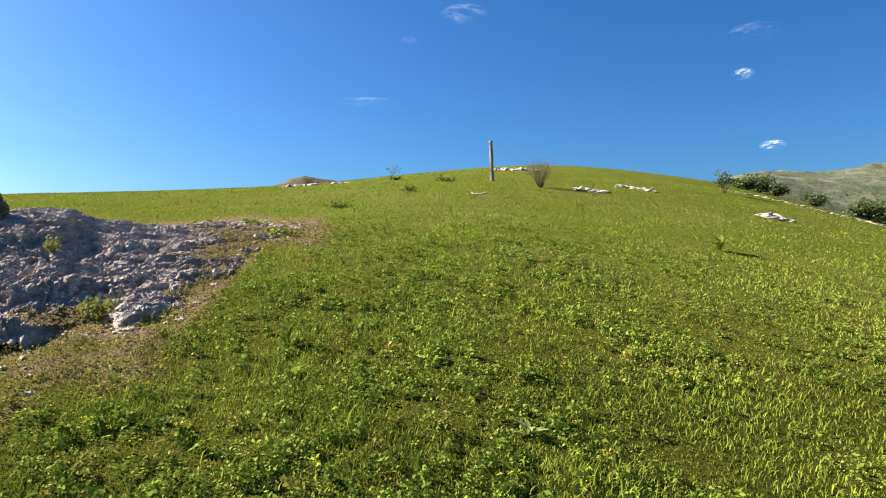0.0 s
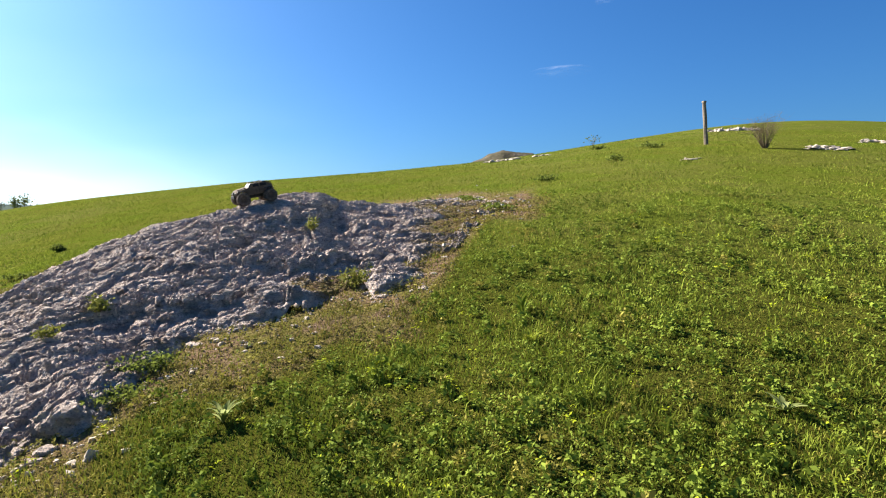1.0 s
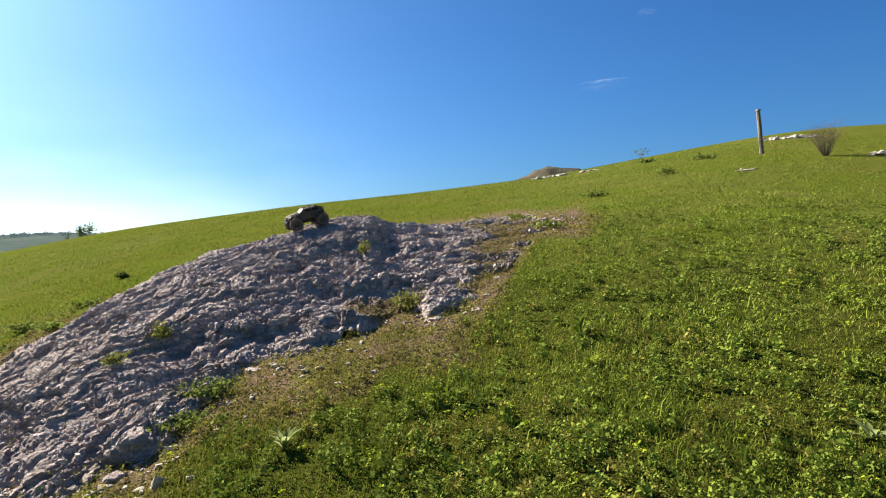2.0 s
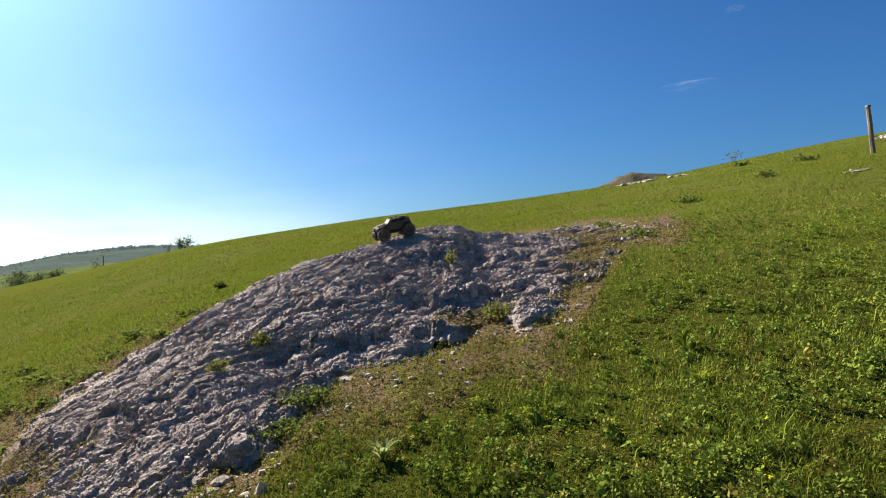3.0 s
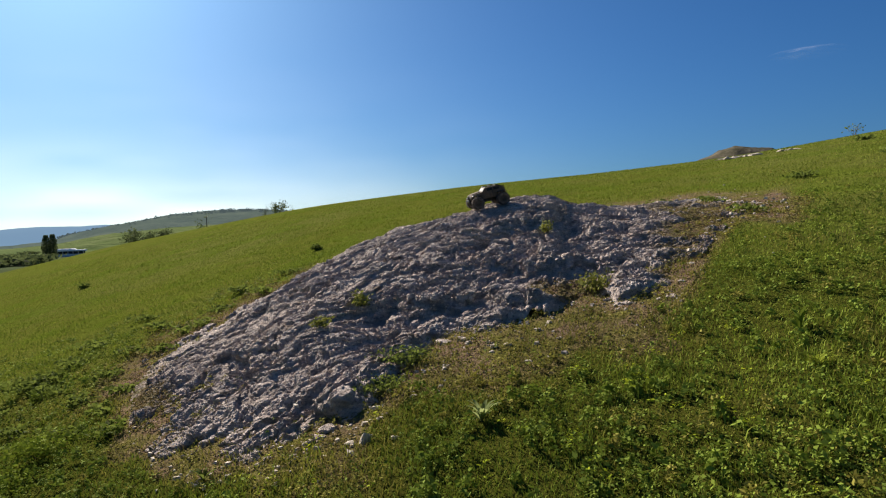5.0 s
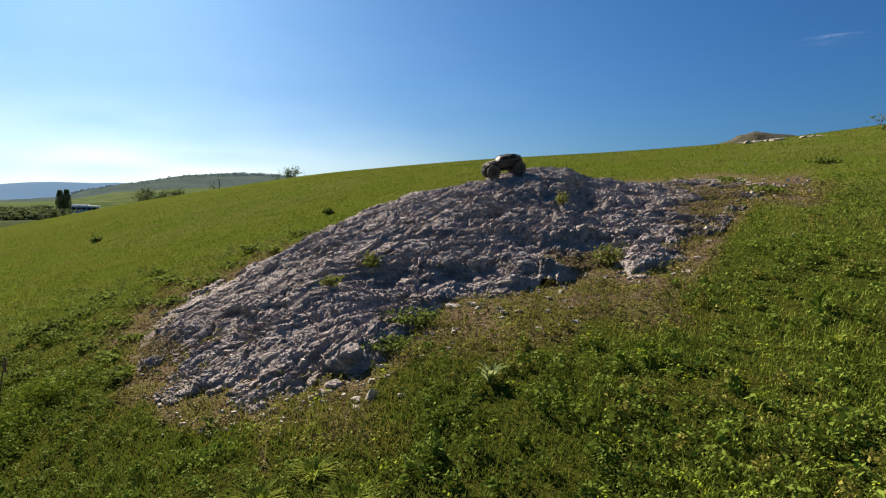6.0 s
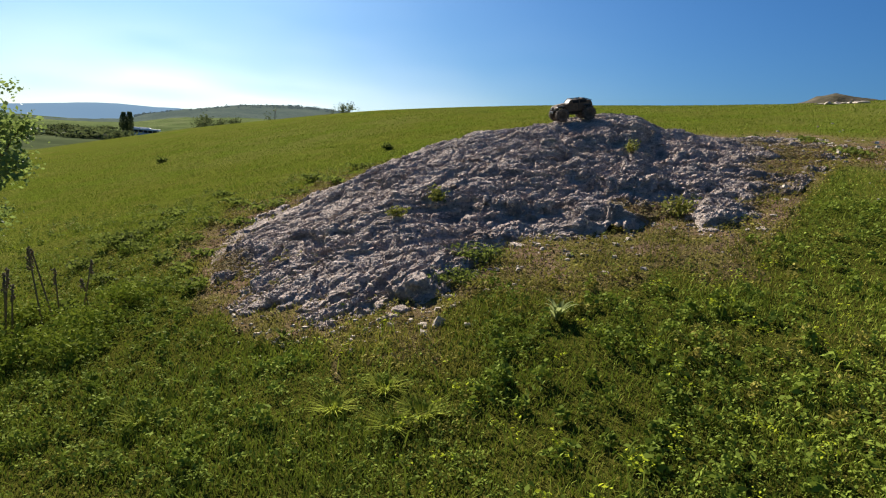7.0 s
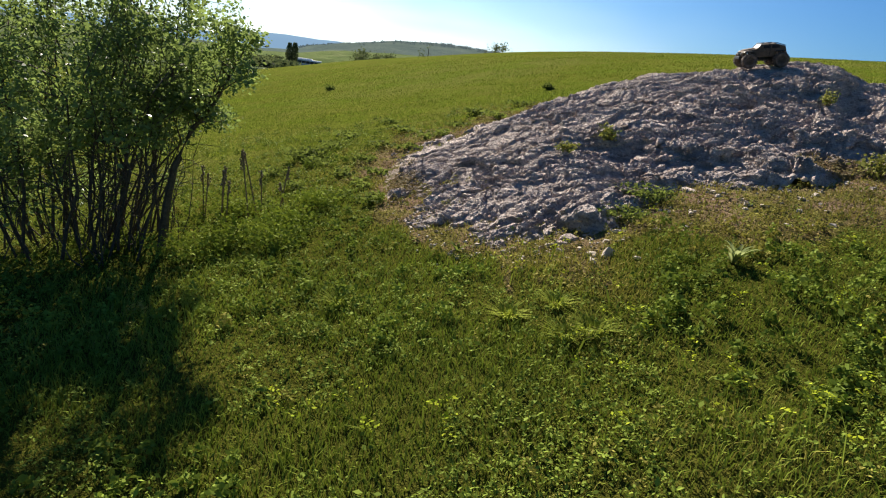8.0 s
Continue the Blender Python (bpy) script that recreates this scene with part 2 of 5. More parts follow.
def rock_material(name="grey_rock", soil=True):
    m, nt, b = material(name, 0.95)
    b.inputs["Specular IOR Level"].default_value = 0.1
    pos = position(nt)
    mp = nt.nodes.new("ShaderNodeMapping")
    mp.inputs["Rotation"].default_value = (0.2, 0.3, 0.7)
    mp.inputs["Scale"].default_value = (0.5, 1.3, 1.8)
    nt.links.new(pos, mp.inputs["Vector"])
    v = mp.outputs[0]
    a, c, d = noise_of(nt, 2.2, 6, 0.65, v), noise_of(nt, 17, 7, 0.8, v), noise_of(nt, 55, 6, 0.8, pos)
    col = ramp(nt, c, [(0.35, (0.18, 0.145, 0.125)), (0.43, (0.58, 0.465, 0.395)), (0.54, (0.86, 0.72, 0.63)), (0.66, (0.93, 0.82, 0.74))])
    col = mix(nt, ramp(nt, a, [(0.44, (0, 0, 0)), (0.64, (0.7, 0.7, 0.7))]), col, (0.78, 0.65, 0.55))
    col = mix(nt, ramp(nt, d, [(0.53, (0, 0, 0)), (0.59, (0.8, 0.8, 0.8))]), col, (0.2, 0.165, 0.145))
    # pale flecks put small highlights of the rough rock into its colour
    col = mix(nt, ramp(nt, noise_of(nt, 47, 5, 0.75, v), [(0.53, (0, 0, 0)), (0.6, (0.7, 0.7, 0.7))]), col, (0.9, 0.84, 0.74))
    dark = noise_of(nt, 4.2, 6, 0.72, v)
    col = mix(nt, ramp(nt, dark, [(0.5, (0, 0, 0)), (0.62, (0.7, 0.7, 0.7))]), col, (0.33, 0.27, 0.235))
    if soil:
        patch = noise_of(nt, 1.9, 5, 0.62, pos)
        col = mix(nt, ramp(nt, patch, [(0.62, (0, 0, 0)), (0.68, (0.7, 0.7, 0.7))]), col, (0.24, 0.16, 0.09))
        col = mix(nt, attribute(nt, "soil"), col, mix(nt, ramp(nt, noise_of(nt, 9, 4, 0.6, pos), [(0.4, (0, 0, 0)), (0.6, (1, 1, 1))]), (0.21, 0.135, 0.075), (0.15, 0.14, 0.04)))
    # shade of small pits painted as dark specks, without any hollow
    pit_shade = noise_of(nt, 30, 6, 0.85, pos)
    col = mix(nt, ramp(nt, pit_shade, [(0.57, (0, 0, 0)), (0.63, (0.6, 0.6, 0.6))]), col, (0.15, 0.12, 0.105))
    nt.links.new(col, b.inputs["Base Color"])
    h = nt.nodes.new("ShaderNodeMath")
    h.operation = "MULTIPLY_ADD"
    nt.links.new(c, h.inputs[0])
    h.inputs[1].default_value = 1.2
    nt.links.new(d, h.inputs[2])
    bump(nt, b, h.outputs[0], 1.0, 0.055)
    return m


M_GROUND, M_ROCK, M_PALE = ground_material(), rock_material(), plain("pale_stone", (0.29, 0.24, 0.185), (0.56, 0.49, 0.40), 6)
M_GRASS = leafy("grass_blades", (0.096, 0.126, 0.014), (0.265, 0.328, 0.042), 0.14)
M_CLOVER = leafy("clover_leaves", (0.072, 0.108, 0.014), (0.235, 0.302, 0.042), 0.16)
M_WITHER = leafy("withered_herbs", (0.12, 0.085, 0.036), (0.29, 0.225, 0.082), 0.12)
M_OLIVE = leafy("olive_grass", (0.105, 0.098, 0.018), (0.33, 0.305, 0.062), 0.2)
M_SPURGE = leafy("spurge_heads", (0.20, 0.27, 0.012), (0.44, 0.48, 0.03), 0.25)
M_HERB = leafy("grey_green_leaves", (0.13, 0.17, 0.05), (0.38, 0.42, 0.17), 0.5)
M_TUFT = leafy("tuft_leaves", (0.085, 0.095, 0.02), (0.27, 0.28, 0.06), 0.25)
M_BUSH = leafy("bush_leaves", (0.04, 0.062, 0.012), (0.165, 0.205, 0.04), 0.4)
M_DRY = plain("dry_stalk", (0.10, 0.075, 0.045), (0.24, 0.18, 0.11), 30)
M_BARK = plain("shrub_bark", (0.035, 0.028, 0.02), (0.11, 0.085, 0.06), 40)
M_POST = plain("weathered_wood", (0.12, 0.095, 0.07), (0.30, 0.24, 0.18), 25)

# ---- ground ----
def build_ground():
    az = np.r_[np.arange(-180, -78, 3.0), np.arange(-78, 90, 0.5), np.arange(90, 181, 3.0)]
    r = np.r_[0.001, 0.1, 0.2 * np.exp(np.linspace(0, math.log(4600 / 0.2), 330))]
    a, q = np.meshgrid(np.radians(az), r, indexing="ij")
    x, y = np.sin(a) * q, np.cos(a) * q
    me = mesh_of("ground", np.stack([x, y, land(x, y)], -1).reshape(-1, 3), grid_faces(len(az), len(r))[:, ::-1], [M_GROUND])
    b = np.zeros(x.shape)
    near = (q < 12)
    b[near] = bare(x[near], y[near])
    mask(me, "bare", b.ravel())
    mask(me, "far", np.clip((q - 110) / 30, 0, 1).ravel())
    # full painted turf shade up to four metres, none past nine
    mask(me, "shaded_litter", np.clip((9 - q) / 5, 0, 1).ravel())
    tagged(new("ground", me), "short green spring meadow on a hillside", "meadow", kind="structure")


build_ground()


# ---- rock outcrop ----
def build_outcrop():
    na, nw = 800, 420
    az = np.linspace(-32, 25, na)
    w = np.r_[np.linspace(0, 1, 370), np.linspace(1.01, 1.4, nw - 370)]
    r0, r1, z1 = outcrop(az)
    A, Wd = np.meshgrid(az, w, indexing="ij")
    r0, r1, z1 = r0[:, None], r1[:, None], z1[:, None]
    t = np.clip(Wd, 0, 1)
    g0 = land(np.sin(np.radians(az)) * r0[:, 0], np.cos(np.radians(az)) * r0[:, 0])[:, None] - 0.05
    shape = 0.05 * np.clip(t / 0.04, 0, 1) + 0.95 * (1 - (1 - t) ** 1.28)
    k = np.exp(-0.5 * (np.arange(-60, 61) / 20.0) ** 2)
    calm = np.convolve(np.r_[[r0[0, 0]] * 60, r0[:, 0], [r0[-1, 0]] * 60], k / k.sum(), "valid")[:, None]
    R = calm + (r1 - calm) * t + (r0 - calm) * np.exp(-t / 0.04)
    Z = g0 + (z1 - g0) * shape
    # the broken face under the summit: a gentle shelf, a wall, a brim and the top
    wall_low = np.interp(A, [-6, -3, 0, 3, 7.7, 13, 16], [-3.2, -3.2, -3.7, -4.1, -3.8, -2.9, -2.0])
    wall_high = np.interp(A, [-6, -3, 0.4, 4.5, 7, 10.5, 12.6, 16], [-2.7, -2.3, -0.6, 1.2, 1.6, 0.6, -0.2, -0.9])
    jag = 0.5 * vnoise(np.stack([A * 0.8, 0 * A, 0 * A], -1)) + 0.35 * vnoise(np.stack([A * 2.3, 0 * A + 4, 0 * A], -1))
    wall_low, wall_high = wall_low + 0.7 * jag, wall_high + 0.6 * jag
    rf = r0 + (r1 - r0) * (0.38 + 0.05 * jag)
    rb = rf + 0.5 + 0.2 * jag
    zf, zb = EYE + rf * np.tan(np.radians(wall_low)), EYE + rb * np.tan(np.radians(wall_high))
    s1, s2, s3 = np.clip(t / 0.45, 0, 1), np.clip((t - 0.45) / 0.2, 0, 1), np.clip((t - 0.65) / 0.35, 0, 1)
    Rc = r0 + (rf - r0) * s1 + (rb - rf) * s2 + (r1 - rb) * s3
    Zc = g0 + (zf - g0) * (0.06 * np.clip(s1 / 0.06, 0, 1) + 0.94 * s1) * (s1 < 1) + (zf - g0) * (s1 >= 1) + (zb - zf) * (0.35 * s2 + 0.65 * s2 ** 2.6) + (z1 - zb) * (1 - (1 - s3) ** 1.5)
    wc = np.clip((A + 6.5) / 4.5, 0, 1) * np.clip((17 - A) / 4, 0, 1)
    wc = 0.16 * wc * wc * (3 - 2 * wc)
    R, Z = R + (Rc - R) * wc, Z + (Zc - Z) * wc
    rise = np.degrees(np.arctan2(Z - EYE, R))
    lobes = np.exp(-((A - 3.6 + 0.5 * (rise + 7.8)) / 2.9) ** 2 - ((rise + 7.9) / 1.5) ** 2) + np.exp(-((A - 13.4 - 0.7 * (rise + 6)) / 2.2) ** 2 - ((rise + 6.2) / 2.0) ** 2)
    lobes = np.clip(lobes * 1.5, 0, 1)
    Z = Z + 0.55 * lobes * wc * np.clip((0.47 - t) / 0.06, 0, 1)
    # ledges whose lower edges stand proud: bearing, rise, height, reach
    for at, up, high, reach in (((-2.6, 1.1, 4.3, 7.9, 10.9, 13.9, 15.3), (-2.6, -3.2, -4.0, -3.3, -3.4, -2.5, -2.4), 0.11, 1.5),
                                ((-1.8, 0.7, 2.8, 5.4, 7.2), (-2.3, -0.9, 0.1, 1.0, 1.7), 0.09, 1.3),
                                ((-16.3, -13.3, -9.9, -6.9, -3.2, -0.0), (-7.5, -7.2, -6.9, -6.8, -6.9, -6.3), 0.10, 1.6),
                                ((-15.9, -13.6, -10.9), (-16.4, -16.0, -15.4), 0.10, 1.6),
                                ((-30.7, -28.4, -26.1), (-14.6, -12.9, -11.5), 0.06, 1.5),
                                ((-23.3, -20.0, -16.5, -13.4), (-10.7, -11.7, -11.3, -10.9), 0.07, 1.6),
                                ((2.5, 5.7, 8.3), (-9.5, -8.6, -7.6), 0.07, 1.0),
                                ((12.1, 14.3, 16.7), (-7.4, -6.5, -5.5), 0.07, 1.0)):
        wave = 0.45 * vnoise(np.stack([A * 0.7, 0 * A + at[0], 0 * A], -1)) + 0.25 * vnoise(np.stack([A * 2.1, 0 * A + at[0], 0 * A], -1))
        d = rise - np.interp(A, at, up) - wave
        ends = np.clip((A - at[0] + 1.5) / 2.5, 0, 1) * np.clip((at[-1] + 1.5 - A) / 2.5, 0, 1)
        Z = Z + high * ends * (1 / (1 + np.exp(np.clip(-d / 0.14, -30, 30))) - 0.6) * np.exp(-np.abs(d) / reach) * (Wd < 1)
    over = np.clip((Wd - 1) / 0.4, 0, 1)
    R = R + over * 1.3
    x, y = np.sin(np.radians(A)) * R, np.cos(np.radians(A)) * R
    Z = np.where(Wd > 1, Z * (1 - over ** 1.5) + (land(x, y) - 0.08) * over ** 1.5, Z)
    low = land(x, y) - 0.02
    taper = 1 - 0.9 * np.clip((A - 11) / 13, 0, 1) ** 0.8
    taper = taper * np.clip((A + 32) / 3.0, 0, 1) ** 0.7
    Z = low + (Z - low) * taper
    p = np.stack([x, y, Z], -1)
    # crags along the grain of the rock
    c, s = math.cos(0.75), math.sin(0.75)
    grain = np.stack([(x * s + y * c) * 0.55, (x * c - y * s) * 1.25, Z * 1.5], -1)
    warp = grain + 0.25 * np.stack([vnoise(grain * 2 + 3), vnoise(grain * 2 + 7), vnoise(grain * 2 + 11)], -1)
    fade = np.clip(t / 0.025, 0, 1) * np.clip((1.4 - Wd) / 0.1, 0, 1) * np.clip((A + 32) / 1, 0, 1) * np.clip((25 - A) / 2, 0, 1)
    lump = p + 0.06 * np.stack([vnoise(p * 4 + 3), vnoise(p * 4 + 7), vnoise(p * 4 + 11)], -1)
    ledge_zone = np.clip((0.85 - t) / 0.3, 0, 1)
    big = ridged(lump * 1.25, 2) * 0.016 + ridged(warp * 1.7 + 2, 2) * 0.02 * ledge_zone + (ridged(lump * 2.4 + 8, 3) * 0.03 + ridged(lump * 6, 2) * 0.02) * wc * np.clip((t - 0.05) / 0.1, 0, 1) * np.clip((0.72 - t) / 0.08, 0, 1)
    mid = ridged(lump * 4.5, 2) * 0.005
    # crags of the broken face, block upon block
    zone = 3.6 * wc * np.clip((t - 0.06) / 0.1, 0, 1) * np.clip((0.9 - t) / 0.15, 0, 1)
    for size, deep, crack, seed in ((2.1, 0.085, 0.035, 51), (4.6, 0.042, 0.022, 57), (9.5, 0.018, 0.010, 63)):
        high, gap = blocks(lump * size, seed)
        mid = mid + zone * (deep * high - crack * gap)
    small = ridged(lump * 25, 3, 0.6) * 0.004
    for q, size, deep, crack, seed in ((warp, 2.2, 0.045, 0.016, 3), (warp, 5.5, 0.030, 0.013, 11), (lump, 13.0, 0.009, 0.006, 23), (lump, 29.0, 0.004, 0.003, 37)):
        high, gap = blocks(q * size, seed)
        small = small + deep * high - crack * gap
    # plates that break off one above the other, their lower edges proud
    bend = fbm(np.stack([x * 0.9, y * 0.9, Z * 0.9], -1), 3)
    plate = 0.0
    jolt = 0.8 * vnoise(lump * 5 + 40)
    for count, wave, deep, seed in ((6, 1.9, 0.026, 1), (17, 3.6, 0.013, 2)):
        cell = fbm(grain * (1.1 * seed) + seed * 5, 2)
        q = t * count + bend * wave + cell * 1.3 + jolt
        keep = np.clip(1.6 * vnoise(grain * (1.6 * seed) + 31 * seed) + 0.75, 0, 1)
        plate = plate + deep * keep * (0.55 - (q % 1.0) ** 0.8)
    crest = 1 - 0.75 * np.exp(-((Wd - 1) / 0.12) ** 2)
    rough = big * crest + mid + small + plate * crest
    patchy = fbm(np.stack([x * 2.6, y * 2.6, Z * 2.6], -1), 3)
    shelf = np.exp(-((A - 7.6) / 3.0) ** 2 - ((rise + 6.1) / 1.0) ** 2) + np.exp(-((A - 8.6) / 1.7) ** 2 - ((rise + 7.8) / 1.2) ** 2)
    soil = np.clip(1.5 * shelf - 0.5 * lobes + 0.6 * patchy * (shelf > 0.1), 0, 1) * np.clip((0.6 - t) / 0.05, 0, 1)
    ends = np.clip((A - 14) / 3, 0, 1) * np.clip(0.55 + 1.4 * patchy, 0, 1) + np.clip((-27.5 - A) / 3, 0, 1) * np.clip(0.4 + 1.4 * patchy, 0, 1)
    soil = np.clip(np.maximum(soil, ends * (Wd < 1.4)), 0, 1)
    rough = rough * (1 - 0.8 * soil)
    gx = np.gradient(p, axis=0)
    gy = np.gradient(p, axis=1)
    n = np.cross(gy, gx)
    n /= np.linalg.norm(n, axis=-1, keepdims=True) + 1e-9
    n *= np.sign(n[..., 2:3] + 1e-9)
    p = p + n * (rough * fade)[..., None]
    # scoops under the crest
    for ca, ct, wa, wt, deep in ((13.0, 0.52, 1.0, 0.05, 0.16), (1.0, 0.5, 2.0, 0.05, 0.10), (8.0, 0.5, 1.5, 0.05, 0.12), (-22, 0.35, 1.0, 0.05, 0.08), (-9.5, 0.3, 2.0, 0.03, 0.1)):
        dent = deep * np.exp(-((A - ca) / wa) ** 2 - ((t - ct) / wt) ** 2) * (Wd < 1)
        p[..., 0] += np.sin(np.radians(A)) * dent
        p[..., 1] += np.cos(np.radians(A)) * dent
        p[..., 2] -= 0.35 * dent
    top = tagged(new("rock_outcrop"), "weathered grey limestone outcrop with rough craggy ledges in meadow", "rock")
    soil = soil * fade
    for name, low, high, label in (("sloping_slab", -99, -5, "long slab of grey rock with a fine pitted grain"), ("broken_face", -5, 15, "craggy broken rock face below the summit"), ("low_ledge", 15, 99, "low crumbling ledge of pale rock")):
        pick = np.flatnonzero((az >= low - 0.08) & (az < high))
        me = mesh_of(name, p[pick].reshape(-1, 3), grid_faces(len(pick), nw), [M_ROCK], smooth=False)
        mask(me, "soil", soil[pick].ravel())
        ob = tagged(new(name, me), label)
        ob.parent = top
    return soil, p, az, w


ROCK_SOIL, ROCK_P, ROCK_AZ, ROCK_W = build_outcrop()


def rock_point(az, w):
    i, j = int(np.argmin(abs(ROCK_AZ - az))), int(np.argmin(abs(ROCK_W - w)))
    return Vector(ROCK_P[i, j])


def rock_at(az, el):
    """Where the line of sight from the standing place first meets the outcrop."""
    i = int(np.argmin(abs(ROCK_AZ - az)))
    row = ROCK_P[i]
    e = np.degrees(np.arctan2(row[:, 2] - EYE, np.hypot(row[:, 0], row[:, 1])))
    return Vector(row[int(np.argmax(e >= el))])


def on_land(az, r):
    x, y = polar(az, r)
    return Vector((x, y, float(land(np.array([x]), np.array([y]))[0])))


def land_at(az, el):
    """Where the line of sight from the standing place meets the meadow."""
    r = np.linspace(1.2, 400, 40000)
    x, y = np.sin(radians(az)) * r, np.cos(radians(az)) * r
    e = np.degrees(np.arctan2(land(x, y) - EYE, r))
    k = int(np.argmax(e >= el)) if (e >= el).any() else int(np.argmax(e))
    return on_land(az, r[k])


# ---- grass and herbs ----
def scatter(count, r_in, r_out, power, az_from=-64, az_to=76, seed=1):
    """Places on the meadow, thinning with distance as r to the given power."""
    g = np.random.default_rng(seed)
    e = 2 - power
    u = g.random(count)
    r = (r_in ** e + u * (r_out ** e - r_in ** e)) ** (1 / e) if abs(e) > 1e-6 else r_in * (r_out / r_in) ** u
    a = np.radians(az_from + (az_to - az_from) * g.random(count))
    return np.sin(a) * r, np.cos(a) * r, r, g


def blades(x, y, r, g, tall, wide, segments):
    """Bent blades of grass as triangles."""
    n = len(x)
    z = land(x, y) - 0.005
    clump = vnoise(np.stack([x * 2.3, y * 2.3, 0 * x + 2], -1))
    h = tall * (0.45 + 0.95 * g.random(n)) * (1 + 0.6 * clump)
    w = wide * (0.6 + 0.8 * g.random(n))
    yaw, lean, to = g.random(n) * 2 * np.pi, (0.25 + 0.75 * g.random(n)) * h, g.random(n) * 2 * np.pi
    sx, sy = np.cos(yaw) * w / 2, np.sin(yaw) * w / 2
    lx, ly = np.cos(to) * lean, np.sin(to) * lean
    base = np.stack([x, y, z], -1)
    side = np.stack([sx, sy, 0 * sx], -1)
    mid = base + np.stack([lx * 0.3, ly * 0.3, h * 0.62], -1)
    tip = base + np.stack([lx, ly, h * 0.95], -1)
    k = np.arange(n)[:, None]
    if segments == 1:
        return np.stack([base - side, base + side, tip], 1).reshape(-1, 3), k * 3 + np.array([[0, 1, 2]])
    v = np.stack([base - side, base + side, mid + side * 0.8, mid - side * 0.8, tip], 1).reshape(-1, 3)
    f = np.concatenate([k * 5 + np.array([[0, 1, 2]]), k * 5 + np.array([[0, 2, 3]]), k * 5 + np.array([[3, 2, 4]])])
    return v, f


def flakes(centre, size, g, flat=0.7):
    """Small four-cornered leaves around given places, tilted at random."""
    n = len(centre)
    a = g.random(n) * 2 * np.pi
    up = np.stack([g.normal(size=n) * (1 - flat), g.normal(size=n) * (1 - flat), np.full(n, 0.35 + flat)], -1)
    up /= np.linalg.norm(up, axis=1, keepdims=True)
    u = np.stack([np.cos(a), np.sin(a), 0 * a], -1)
    u -= up * (u * up).sum(1, keepdims=True)
    u /= np.linalg.norm(u, axis=1, keepdims=True)
    w = np.cross(up, u)
    s = (size * (0.5 + 1.2 * g.random(n) ** 2))[:, None]
    v = np.stack([centre - u * s, centre + w * s * 0.55 + up * s * 0.12, centre + u * s, centre - w * s * 0.55 + up * s * 0.12], 1)
    return v.reshape(-1, 3), np.arange(4 * n).reshape(-1, 4)


def dry_share(x, y, g):
    """Picks the plants on thin soil near the outcrop, which are olive instead of green."""
    wob = vnoise(np.stack([x * 1.7, y * 1.7, 0 * x + 21], -1))
    return g.random(len(x)) < np.clip(0.95 * bare(x, y, 1.7) + 0.05 + 0.2 * wob, 0, 0.9)


def green_and_olive(name, points, faces, olive, greens, label_green, label_olive, category):
    """One mesh of fresh plants and one of dry ones; each plant has the same number of faces in a row."""
    tagged(new(name, mesh_of(name, points, faces[~olive], [greens])), label_green, category, kind="stuff")
    tagged(new("olive_" + name, mesh_of("olive_" + name, points, faces[olive], [M_OLIVE])), label_olive, category, kind="stuff")


